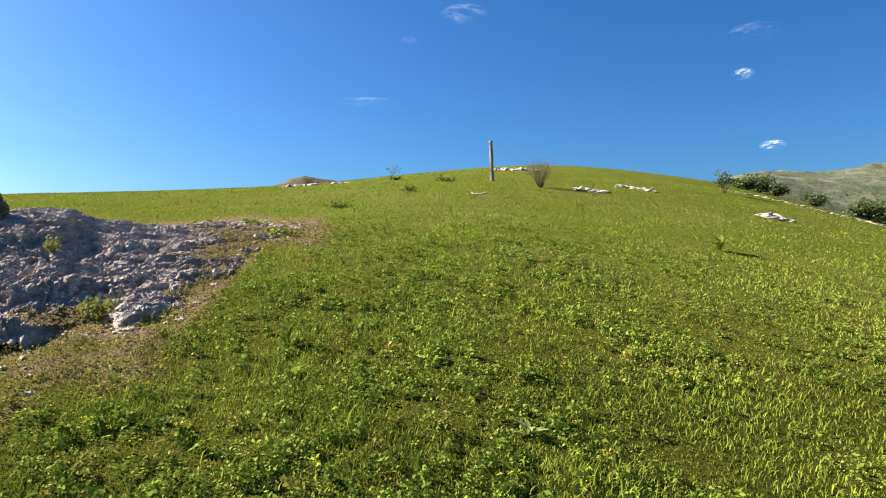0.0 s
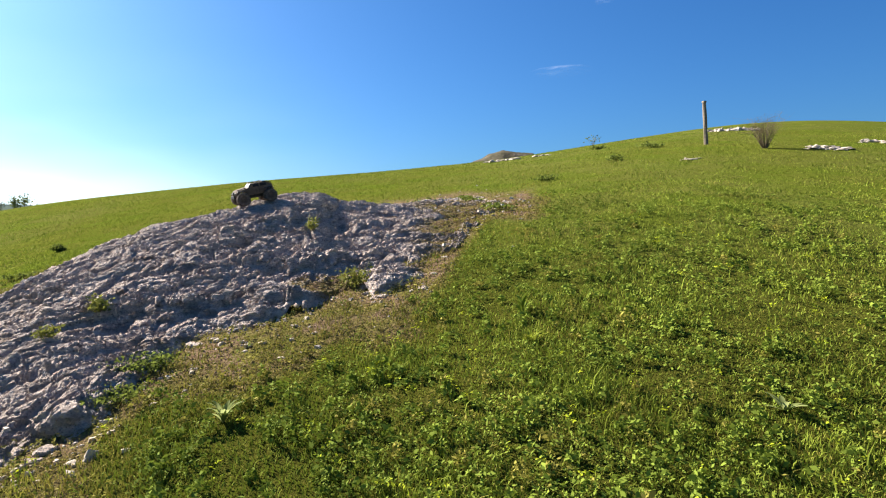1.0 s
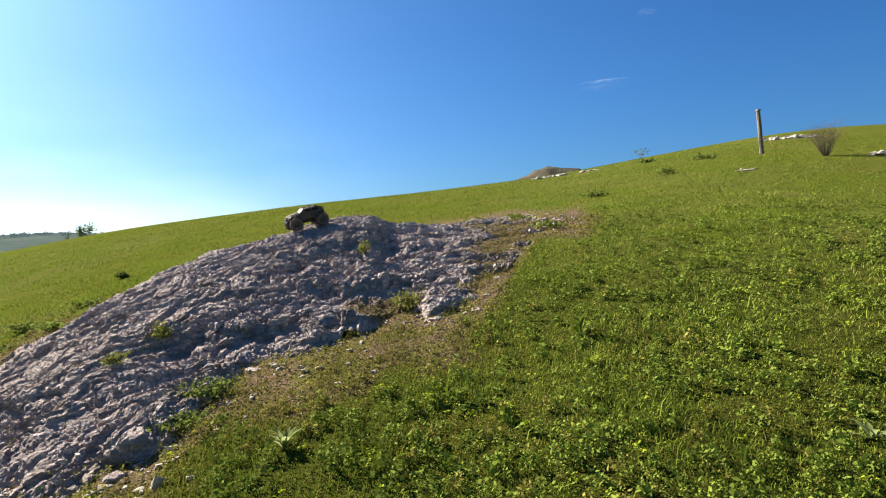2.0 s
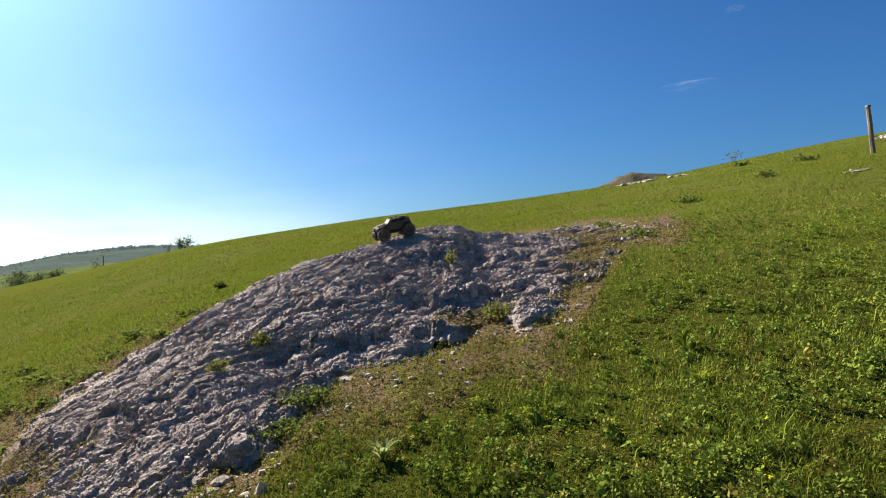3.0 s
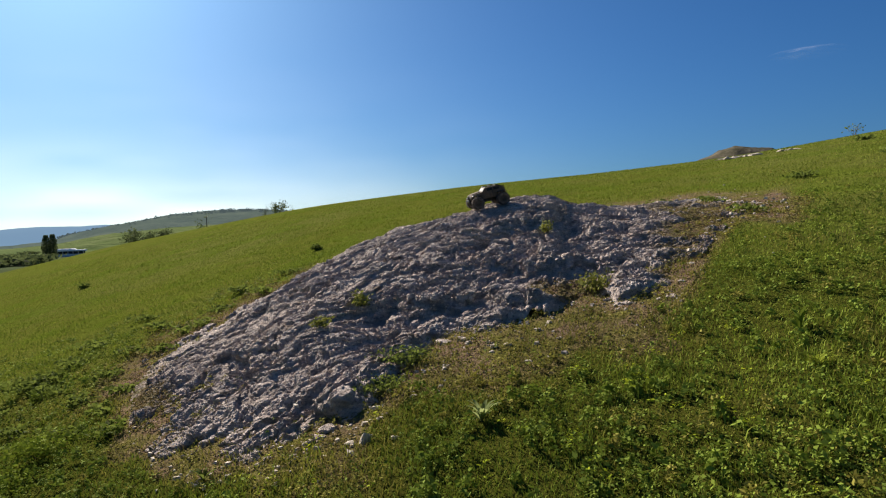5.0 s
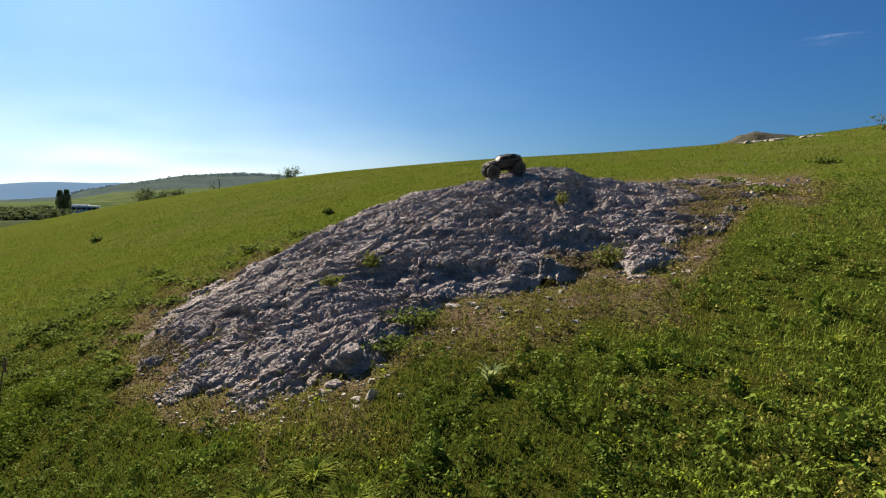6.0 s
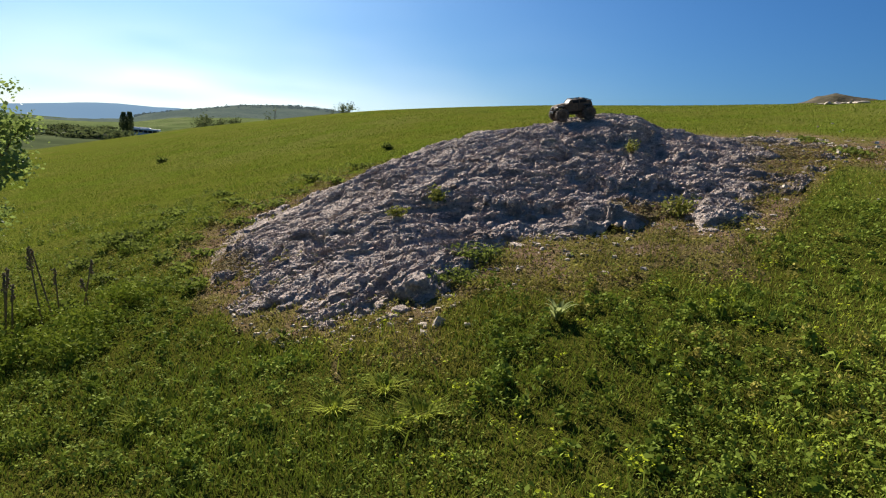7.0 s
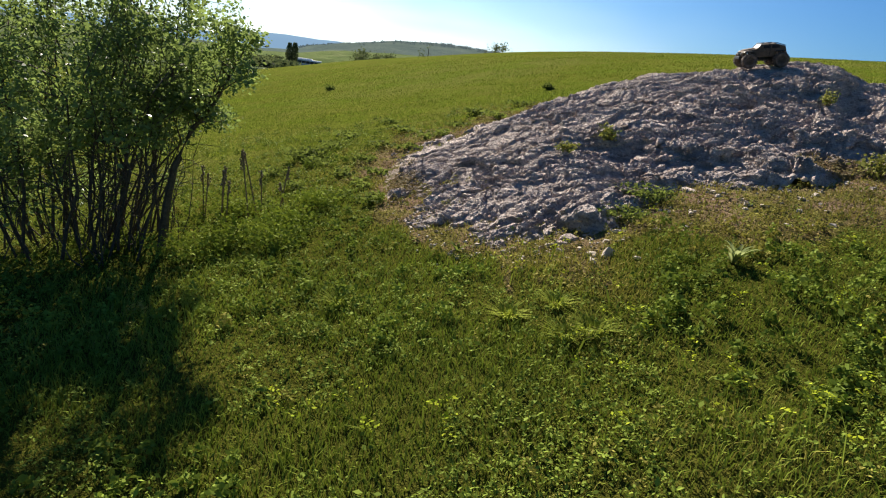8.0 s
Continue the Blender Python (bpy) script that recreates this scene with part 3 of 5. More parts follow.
def build_grass():
    x, y, r, g = scatter(190000, 0.02, 3.2, 0.0, -180, 180, seed=3)
    x2, y2, r2, _ = scatter(140000, 3.2, 9.0, 2.0, seed=4)
    x3, y3, r3, _ = scatter(60000, 3.2, 9.0, 1.6, 76, 296, seed=6)
    x, y, r = np.r_[x, x2, x3], np.r_[y, y2, y3], np.r_[r, r2, r3]
    keep = g.random(len(x)) > 0.6 * bare(x, y)
    x, y, r = x[keep], y[keep], r[keep]
    v1, f1 = blades(x, y, r, g, 0.038 - 0.001 * r, 0.0030 + 0.0007 * r, 2)
    d1 = np.tile(dry_share(x, y, g), 3)
    x, y, r, g = scatter(120000, 9.0, 32.0, 2.2, seed=5)
    keep = g.random(len(x)) > 0.93 * bare(x, y)
    x, y, r = x[keep], y[keep], r[keep]
    v2, f2 = blades(x, y, r, g, 0.036 - 0.0004 * r, 0.006 + 0.0010 * r, 1)
    green_and_olive("grass", np.r_[v1, v2], np.r_[f1, f2 + len(v1)], np.r_[d1, dry_share(x, y, g)], M_GRASS, "short bright green meadow grass in spring", "dry olive-green grass on thin soil near rock", "grass")
    # leafy tufts, crowded in places, with gaps between
    x, y, r, g = scatter(50000, 0.05, 10.0, 1.3, -180, 180, seed=8)
    dens = vnoise(np.stack([x * 1.6, y * 1.6, 0 * x + 8], -1)) + 0.8 * vnoise(np.stack([x * 5, y * 5, 0 * x + 9], -1))
    keep = (g.random(len(x)) > 0.4 * bare(x, y)) & (dens > -0.2)
    x, y, r, dens = x[keep], y[keep], r[keep], dens[keep]
    olive = np.repeat(dry_share(x, y, g), 13)
    wide, high = (0.014 + 0.022 * g.random(len(x))) * (1 + 0.05 * r), (0.025 + 0.045 * g.random(len(x))) * (1 + 0.35 * dens)
    x, y, r, wide, high = (np.repeat(q, 13) for q in (x, y, r, wide, high))
    a, q = g.random(len(x)) * 6.283, np.sqrt(g.random(len(x)))
    x, y = x + np.cos(a) * q * wide, y + np.sin(a) * q * wide
    c = np.stack([x, y, land(x, y) + 0.006 + high * (1 - 0.6 * q * q) * (0.35 + 0.65 * g.random(len(x)))], -1)
    v, f = flakes(c, 0.0062 + 0.0006 * r, g, 0.45)
    green_and_olive("clover", v, f, olive, M_CLOVER, "low clover and leafy herbs among the grass", "low olive-brown herbs on thin soil near rock", "herbs")

    # taller leafy clumps that shade the turf between them
    x, y, r, g = scatter(2600, 0.9, 8.5, 1.1, -100, 90, seed=61)
    dens = vnoise(np.stack([x * 1.2, y * 1.2, 0 * x + 13], -1))
    keep = (g.random(len(x)) > 1.2 * bare(x, y)) & (dens > -0.25)
    x, y = x[keep], y[keep]
    olive = np.repeat(dry_share(x, y, g), 60)
    wide, high = 0.03 + 0.05 * g.random(len(x)) ** 2, 0.05 + 0.075 * g.random(len(x)) ** 1.5
    x, y, wide, high = (np.repeat(q, 60) for q in (x, y, wide, high))
    a, q = g.random(len(x)) * 6.283, np.sqrt(g.random(len(x)))
    x, y = x + np.cos(a) * q * wide, y + np.sin(a) * q * wide
    c = np.stack([x, y, land(x, y) + 0.01 + high * (1 - 0.7 * q * q) * g.random(len(x)) ** 0.6], -1)
    v, f = flakes(c, 0.0085 + 0.006 * g.random(len(x)), g, 0.25)
    green_and_olive("leafy_herbs", v, f, olive, M_CLOVER, "ankle-high leafy green herbs standing in grass", "olive leafy herbs standing on thin soil", "herbs")

    # flat rosettes of broader leaves
    x, y, r, g = scatter(420, 0.9, 8.5, 1.2, -100, 85, seed=14)
    keep = bare(x, y) < 0.5
    x, y = np.repeat(x[keep], 10), np.repeat(y[keep], 10)
    a, q = g.random(len(x)) * 6.283, 0.012 + 0.035 * g.random(len(x))
    x, y = x + np.cos(a) * q, y + np.sin(a) * q
    c = np.stack([x, y, land(x, y) + 0.02 + 0.04 * g.random(len(x))], -1)
    v, f = flakes(c, np.full(len(c), 0.0125), g, 0.4)
    tagged(new("broad_leaves", mesh_of("broad_leaves", v, f, [M_CLOVER])), "broad-leaved dandelion-like rosettes in the meadow", "herbs", kind="stuff")
    # withered low cover on the thin soil round the outcrop
    x, y, r, g = scatter(260000, 2.6, 9.5, 1.0, -36, 28, seed=9)
    b = bare(x, y)
    keep = (b > 0.12) & (g.random(len(x)) < 0.5 - 0.32 * b)
    x, y, r = x[keep], y[keep], r[keep]
    c = np.stack([x, y, land(x, y) + 0.004 + 0.02 * g.random(len(x))], -1)
    v, f = flakes(c, 0.005 + 0.0008 * r, g, 0.4)
    tagged(new("withered_cover", mesh_of("withered_cover", v, f, [M_WITHER])), "low reddish-brown withered herbs on thin soil", "herbs", kind="stuff")


build_grass()


def build_spurge():
    x, y, r, g = scatter(360, 1.7, 8.5, 1.3, -50, 60, seed=12)
    n = vnoise(np.stack([x * 0.9, y * 0.9, 0 * x + 30], -1)) + 0.35 * np.exp(-((np.degrees(np.arctan2(x, y)) - 2) / 14) ** 2)
    keep = (n > 0.1) & (bare(x, y) < 0.75)
    x, y = x[keep], y[keep]
    heads, stems = [], []
    for px, py, pz in zip(x, y, land(x, y)):
        for _ in range(g.integers(1, 4)):
            ox, oy, h = px + g.normal() * 0.03, py + g.normal() * 0.03, 0.07 + 0.07 * g.random()
            k = g.integers(7, 14)
            c = np.stack([ox + g.normal(size=k) * 0.016, oy + g.normal(size=k) * 0.016, pz + h + g.normal(size=k) * 0.007], -1)
            heads.append(c)
            stems.append((ox, oy))
    c = np.concatenate(heads)
    v, f = flakes(c, np.full(len(c), 0.0075), g, 0.5)
    tagged(new("spurge", mesh_of("spurge", v, f, [M_SPURGE])), "yellow-green flowering spurge heads dotted in the grass", "wildflowers", kind="stuff")
    s = np.array(stems)
    v, f = blades(s[:, 0], s[:, 1], 0, g, 0.11, 0.008, 2)
    tagged(new("spurge_stems", mesh_of("spurge_stems", v, f, [M_GRASS])), "thin green stems of flowering spurge in grass", "wildflowers", kind="stuff")


build_spurge()


def build_rubble():
    """Loose pale stones at the foot of the outcrop."""
    g = np.random.default_rng(21)
    v, f = [], []
    for k in range(380):
        az = -32 + 58 * g.random()
        r0, r1, _ = (float(q[0]) for q in outcrop(np.array([az])))
        r = r0 - abs(g.normal()) * (0.2 if az < -8 else 0.4) if g.random() < 0.75 else r0 + (r1 - r0) * (0.1 + 0.3 * g.random())
        if g.random() < 0.12:
            az, r = 17 + 9 * g.random(), 6 + 2.6 * g.random()
        x, y = polar(az, r)
        s = 0.005 + 0.014 * g.random() ** 3
        z = float(land(np.array([x]), np.array([y]))[0]) + s * 0.3
        if r > r0:
            z = max(z, float(rock_point(az, (r - r0) / (r1 - r0)).z) + s * 0.2)
        b = np.array([(-1, -1, -1), (1, -1, -1), (1, 1, -1), (-1, 1, -1), (-0.7, -0.7, 1), (0.8, -0.6, 0.8), (0.6, 0.7, 1), (-0.8, 0.6, 0.7)], float)
        b = (b + g.normal(size=b.shape) * 0.22) * s * np.array([1.3, 1.0, 0.7])
        t = g.random() * 6.3
        b = b @ np.array([(math.cos(t), math.sin(t), 0), (-math.sin(t), math.cos(t), 0), (0, 0, 1)])
        f.append(np.array([(0, 3, 2, 1), (4, 5, 6, 7), (0, 1, 5, 4), (1, 2, 6, 5), (2, 3, 7, 6), (3, 0, 4, 7)]) + 8 * len(v))
        v.append(b + (x, y, z))
    tagged(new("rubble", mesh_of("rubble", np.concatenate(v), np.concatenate(f), [M_PALE], smooth=False)), "small pale stones scattered on bare brown soil", "stones", kind="stuff")


build_rubble()


def build_ledge_cover():
    """Withered herbs on the earthy shelf of the outcrop."""
    g = np.random.default_rng(41)
    pick = np.flatnonzero(ROCK_SOIL.ravel() > 0.25)
    pick = pick[g.integers(0, len(pick), 9000)]
    c = ROCK_P.reshape(-1, 3)[pick] + np.array([0, 0, 0.012]) + g.normal(size=(len(pick), 3)) * 0.006
    v, f = flakes(c, np.full(len(c), 0.009), g, 0.4)
    tagged(new("shelf_herbs", mesh_of("shelf_herbs", v, f, [M_WITHER])), "low brown and green herbs on an earthy rock shelf", "herbs", kind="stuff")


build_ledge_cover()


# ---- plants that stand out ----
def leaf_blade(length, width, curl):
    bm = bmesh.new()
    rows = []
    for k in range(6):
        t = k / 5
        w = width * math.sin(math.pi * min(0.12 + 0.86 * t, 0.99)) ** 0.8
        z = length * (curl * t - 0.55 * curl * t * t)
        rows.append([bm.verts.new((length * t * 0.9, s * w, z + abs(s) * w * 0.35)) for s in (-1, 0, 1)])
    for a, b in zip(rows, rows[1:]):
        for k in (0, 1):
            bm.faces.new((a[k], a[k + 1], b[k + 1], b[k]))
    return bm


def rosette(place, size, count, label, upright=0.8, mat=None, seed=1):
    g = random.Random(seed)
    top = tagged(new("leafy_plant"), label, "plant", "leafy plants in the meadow")
    top.location = place
    for k in range(count):
        bm = leaf_blade(size * g.uniform(0.7, 1.15), size * 0.11, upright * g.uniform(0.4, 1.5))
        bm.transform(pose(0, 0, 0, 0, -g.uniform(0, 25), 360 * k / count + g.uniform(-20, 20)))
        part("leaf", bm, mat or M_HERB, top, smooth=True)
    return top


rosette(land_at(-1.2, -17.9), 0.115, 18, "grey-green thistle-like rosette plant in sparse grass", 1.2, seed=2)
rosette(land_at(26.3, -9.2), 0.12, 16, "pale-leaved mullein rosette in green grass", 1.5, M_CLOVER, seed=3)
rosette(land_at(49.0, -16.5), 0.13, 8, "small withered leafy plant among clover", 0.7, seed=4)
rosette(land_at(60.4, -0.8), 0.21, 22, "bushy light green leafy weed on the slope", 1.5, M_CLOVER, seed=5)
rosette(land_at(-26.4, -20.6), 0.1, 8, "dark low thistle with pale leaf in grass", 0.8, M_BUSH, seed=6)


def clump(name, place, radius, height, count, label, mat, category="bush", leaf=0.02, seed=1, sprigs=7):
    """A low bush: short woody sprigs that carry many small leaves."""
    g = np.random.default_rng(seed)
    top = tagged(new(name), label, category)
    top.location = place
    tips = []
    for k in range(sprigs):
        a, q = g.random() * 6.28, radius * math.sqrt(g.random())
        tips.append((math.cos(a) * q, math.sin(a) * q, height * (0.5 + 0.5 * g.random())))
    bm = bmesh.new()
    for tx, ty, tz in tips:
        o = Vector((tx * 0.3, ty * 0.3, 0))
        d = Vector((tx, ty, tz)) - o
        w = Vector((-d.y, d.x, 0)).normalized() * height * 0.02 if d.xy.length > 1e-4 else Vector((height * 0.02, 0, 0))
        q = d.cross(w).normalized() * w.length
        ring = [bm.verts.new(o + c) for c in (w, q, -w, -q)]
        end = bm.verts.new(o + d)
        for i in range(4):
            bm.faces.new((ring[i], ring[(i + 1) % 4], end))
    tagged(part("sprigs", bm, M_BARK, top), kind="stuff")
    t = np.array(tips)[g.integers(0, sprigs, count)]
    c = t * (0.35 + 0.65 * g.random(count))[:, None] + g.normal(size=(count, 3)) * np.array([radius * 0.3, radius * 0.3, height * 0.16])
    c[:, 2] = np.abs(c[:, 2])
    v, f = flakes(c, np.full(count, leaf), g, 0.2)
    ob = tagged(new("leaves", mesh_of("leaves", v, f, [mat])), kind="stuff")
    ob.parent = top
    return top


clump("small_bush", land_at(-8.4, -12.6), 0.2, 0.12, 900, "low green bush at the foot of grey rock", M_BUSH, leaf=0.012, seed=31)
clump("small_bush", land_at(-10.2, -14.9), 0.15, 0.09, 600, "low green bush at the foot of grey rock", M_BUSH, leaf=0.011, seed=32)
clump("small_bush", rock_at(-11.7, -6.9), 0.09, 0.13, 260, "olive-green tuft growing in a rock crevice", M_TUFT, leaf=0.016, seed=33)
clump("small_bush", rock_at(-15.6, -8.6), 0.10, 0.08, 200, "olive-green tuft growing in a rock crevice", M_TUFT, leaf=0.015, seed=37)
clump("small_bush", rock_at(9.6, -6.2), 0.12, 0.17, 320, "olive-green tuft on the earthy rock ledge", M_TUFT, leaf=0.018, seed=34)
clump("small_bush", rock_at(5.9, -0.6), 0.08, 0.14, 200, "olive-green tuft growing in a rock crevice", M_TUFT, leaf=0.016, seed=38)
clump("small_bush", land_at(-15.3, -1.4), 0.10, 0.10, 300, "dark green little bush in the meadow", M_BUSH, leaf=0.03, seed=35)
clump("small_bush", land_at(-37.7, -11.5), 0.24, 0.14, 700, "dark green low weed patch in grass", M_BUSH, leaf=0.024, seed=36)
clump("small_bush", land_at(-34.1, -3.7), 0.15, 0.11, 300, "dark green little bush in the meadow", M_BUSH, leaf=0.032, seed=39)
for k, (az, r) in enumerate(((-24, 8.3), (-27, 7.6), (-29, 7.0), (-31, 7.4), (-33, 6.6), (-35, 7.9), (-22, 9.2), (-37, 6.8), (-34, 5.6), (-18, 9.6), (-30, 9.5), (23.0, 8.6), (20.5, 9.6), (16, 9.9), (12, 9.6), (8, 9.3), (-2.5, 9.5), (-33, 5.0), (-36, 5.3), (-39, 5.9), (-35, 6.1), (-41, 6.6), (-32, 6.0), (-38, 7.2), (-43, 5.4), (-34, 8.6), (-28.5, 8.4), (-25.5, 7.6), (-20, 8.6), (27, 12), (33, 15), (36, 19), (31, 21))):
    clump("weed", on_land(az, r), 0.10 + 0.012 * r, 0.04 + 0.005 * r, 200, "dark green weed tuft in meadow grass", M_BUSH, "weed", 0.012 + 0.0014 * r, 50 + k, 5)


def boulder(name, place, size, label, mat, seed, category="stone", detail=3):
    """A rough stone, sunk a little into the ground."""
    bm = bmesh.new()
    bmesh.ops.create_icosphere(bm, subdivisions=detail, radius=1)
    p = np.array([v.co[:] for v in bm.verts])
    cuts = np.random.default_rng(seed)
    way = cuts.normal(size=(13, 3))
    way /= np.linalg.norm(way, axis=1, keepdims=True)
    d = (cuts.uniform(0.6, 0.95, 13) / np.maximum(p @ way.T, 0.05)).min(1).clip(0, 1.25)
    d = d * (1 + 0.08 * ridged(p * 3.5 + seed, 2))
    for v, k in zip(bm.verts, d):
        v.co = Vector((v.co.x * size[0] * k, v.co.y * size[1] * k, max(v.co.z, -0.5) * size[2] * k))
    me = bpy.data.meshes.new(name)
    bm.to_mesh(me)
    bm.free()
    me.materials.append(mat)
    ob = tagged(new(name, me), label, category)
    ob.location = place + Vector((0, 0, size[2] * 0.15))
    ob.rotation_euler = (0, 0, seed * 1.3)
    return ob


boulder("stone", land_at(-12.1, -19.1), (0.042, 0.035, 0.042), "pale upright stone at the rock's foot", M_PALE, 1)
for k, (az, el, w) in enumerate(((-13.5, -19.2, 0.03), (-4.2, -12.8, 0.025), (3.5, -12.5, 0.022), (-9.5, -19.0, 0.02), (-2.0, -10.7, 0.03), (1.8, -11.0, 0.022), (6.5, -10.4, 0.02), (22.6, 0.9, 0.035), (21.4, 0.5, 0.04), (20.6, 0.1, 0.035), (22.0, 1.3, 0.045), (19.6, -1.0, 0.03), (19.0, -2.2, 0.03), (20.2, -0.6, 0.025), (18.2, -3.6, 0.028),
                                (21.8, 0.9, 0.03), (20.9, 1.0, 0.03), (17.4, -5.2, 0.025), (15.4, -6.8, 0.022), (-6.4, -13.2, 0.02), (-7.4, -15.4, 0.022), (-4.8, -14.6, 0.016), (0.2, -11.6, 0.018))):
    boulder("stone", land_at(az, el), (w * 1.2, w, w * 0.6), "small pale stone lying on bare soil", M_PALE, k + 2, detail=2)


g = np.random.default_rng(77)
for k in range(30):
    az = -25 + 48 * g.random()
    foot = float(outcrop(np.array([az]))[0][0])
    w = 0.018 + 0.055 * g.random() ** 3
    ob = boulder("broken_rock", on_land(az, foot + g.normal() * 0.09) - Vector((0, 0, 0.25 * w)), (w * 1.5, w, w * 0.6), "broken grey rock at the outcrop's foot", M_ROCK, k + 40, "rock", 2)
    tagged(ob, group="broken rocks at the outcrop's foot")


def grass_tuft(place, height, reach, count, seed):
    """A tuft of long grass that leans outward from its root."""
    g = np.random.default_rng(seed)
    top = tagged(new("grass_tuft"), "tuft of long yellow-green grass in the meadow", "grass", "tufts of long grass")
    top.location = place
    a, q = g.random(count) * 6.283, np.sqrt(g.random(count))
    h, w = height * (0.5 + 0.5 * g.random(count)), 0.0022 + 0.002 * g.random(count)
    root = np.stack([np.cos(a) * q * reach * 0.4, np.sin(a) * q * reach * 0.4, 0 * a - 0.01], -1)
    out = np.stack([np.cos(a), np.sin(a), 0 * a], -1) * (reach * (0.2 + q))[:, None]
    side = np.stack([-np.sin(a), np.cos(a), 0 * a], -1) * w[:, None]
    up = np.stack([0 * a, 0 * a, h], -1)
    v = np.stack([root - side, root + side, root + out * 0.3 + up * 0.65 + side * 0.8, root + out * 0.3 + up * 0.65 - side * 0.8, root + out + up * 0.95], 1).reshape(-1, 3)
    k = np.arange(count)[:, None] * 5
    f = np.concatenate([k + np.array([[0, 1, 2]]), k + np.array([[0, 2, 3]]), k + np.array([[3, 2, 4]])])
    ob = tagged(new("foliage", mesh_of("foliage", v, f, [M_LONG])), kind="stuff")
    ob.parent = top


M_LONG = leafy("long_grass", (0.13, 0.165, 0.016), (0.30, 0.345, 0.042), 0.25)
for k, (x, y, h) in enumerate(((-0.61, 2.37, 0.10), (-0.83, 2.61, 0.08), (-1.02, 2.46, 0.08), (-0.71, 2.3, 0.1), (-1.92, 2.4, 0.09), (1.76, 3.42, 0.08))):
    grass_tuft(Vector((x, y, float(land(np.array([x]), np.array([y]))[0]))), h, 0.11, 90, 300 + k)


# ---- truck ----
def box(bm, cx, cy, cz, lx, ly, lz, taper=1.0, bevel=0.006, turn=None):
    """A bevelled box whose top is narrower by taper."""
    made = bmesh.ops.create_cube(bm, size=1)["verts"]
    for v in made:
        k = taper if v.co.z > 0 else 1
        v.co = Vector((v.co.x * lx * k, v.co.y * ly * k, v.co.z * lz))
    if turn:
        bmesh.ops.transform(bm, matrix=turn, verts=made)
    bmesh.ops.translate(bm, vec=(cx, cy, cz), verts=made)
    edges = list({e for v in made for e in v.link_edges})
    bmesh.ops.bevel(bm, geom=edges, offset=bevel, segments=2, affect="EDGES", profile=0.7)


def tube(bm, points, radii, sides=6):
    """A bent, tapering round stick through points."""
    rings = []
    for k, (p, q) in enumerate(zip(points, radii)):
        a = Vector(points[max(k - 1, 0)])
        b = Vector(points[min(k + 1, len(points) - 1)])
        d = (b - a).normalized()
        u = d.cross(Vector((0, 0, 1)) if abs(d.z) < 0.9 else Vector((1, 0, 0))).normalized()
        w = d.cross(u)
        rings.append([bm.verts.new(Vector(p) + (u * math.cos(6.2832 * i / sides) + w * math.sin(6.2832 * i / sides)) * q) for i in range(sides)])
    for a, b in zip(rings, rings[1:]):
        for i in range(sides):
            bm.faces.new((a[i], a[(i + 1) % sides], b[(i + 1) % sides], b[i]))
    bm.faces.new(rings[0][::-1])
    bm.faces.new(rings[-1])


def hull(bm, outline, half, inset):
    """A side outline of (x, z, inset share) swept across the body, drawn in towards the roof."""
    left = [bm.verts.new((x, half - inset * k, z)) for x, z, k in outline]
    right = [bm.verts.new((x, -half + inset * k, z)) for x, z, k in outline]
    n = len(outline)
    for i in range(n):
        j = (i + 1) % n
        bm.faces.new((left[i], right[i], right[j], left[j]))
    bm.faces.new(left)
    bm.faces.new(right[::-1])
    bmesh.ops.recalc_face_normals(bm, faces=bm.faces)
    bmesh.ops.bevel(bm, geom=list(bm.edges), offset=0.006, segments=2, affect="EDGES")


M_TAN = plain("muddy_tan_paint", (0.06, 0.043, 0.03), (0.17, 0.125, 0.09), 14, 0.88)
M_TYRE = plain("muddy_rubber", (0.03, 0.028, 0.026), (0.17, 0.14, 0.115), 30, 0.95)
M_BLACK = plain("black_plastic", (0.012, 0.012, 0.013), (0.05, 0.045, 0.04), 20, 0.45)
M_SCREEN = plain("muddy_dark_window", (0.008, 0.008, 0.008), (0.022, 0.018, 0.015), 16, 0.6, 0)
M_RIM = plain("muddy_dark_rim", (0.03, 0.027, 0.024), (0.11, 0.09, 0.07), 24, 0.8)
M_METAL = plain("dusty_metal", (0.18, 0.16, 0.14), (0.42, 0.40, 0.37), 18, 0.4, 0.1, 0.8)


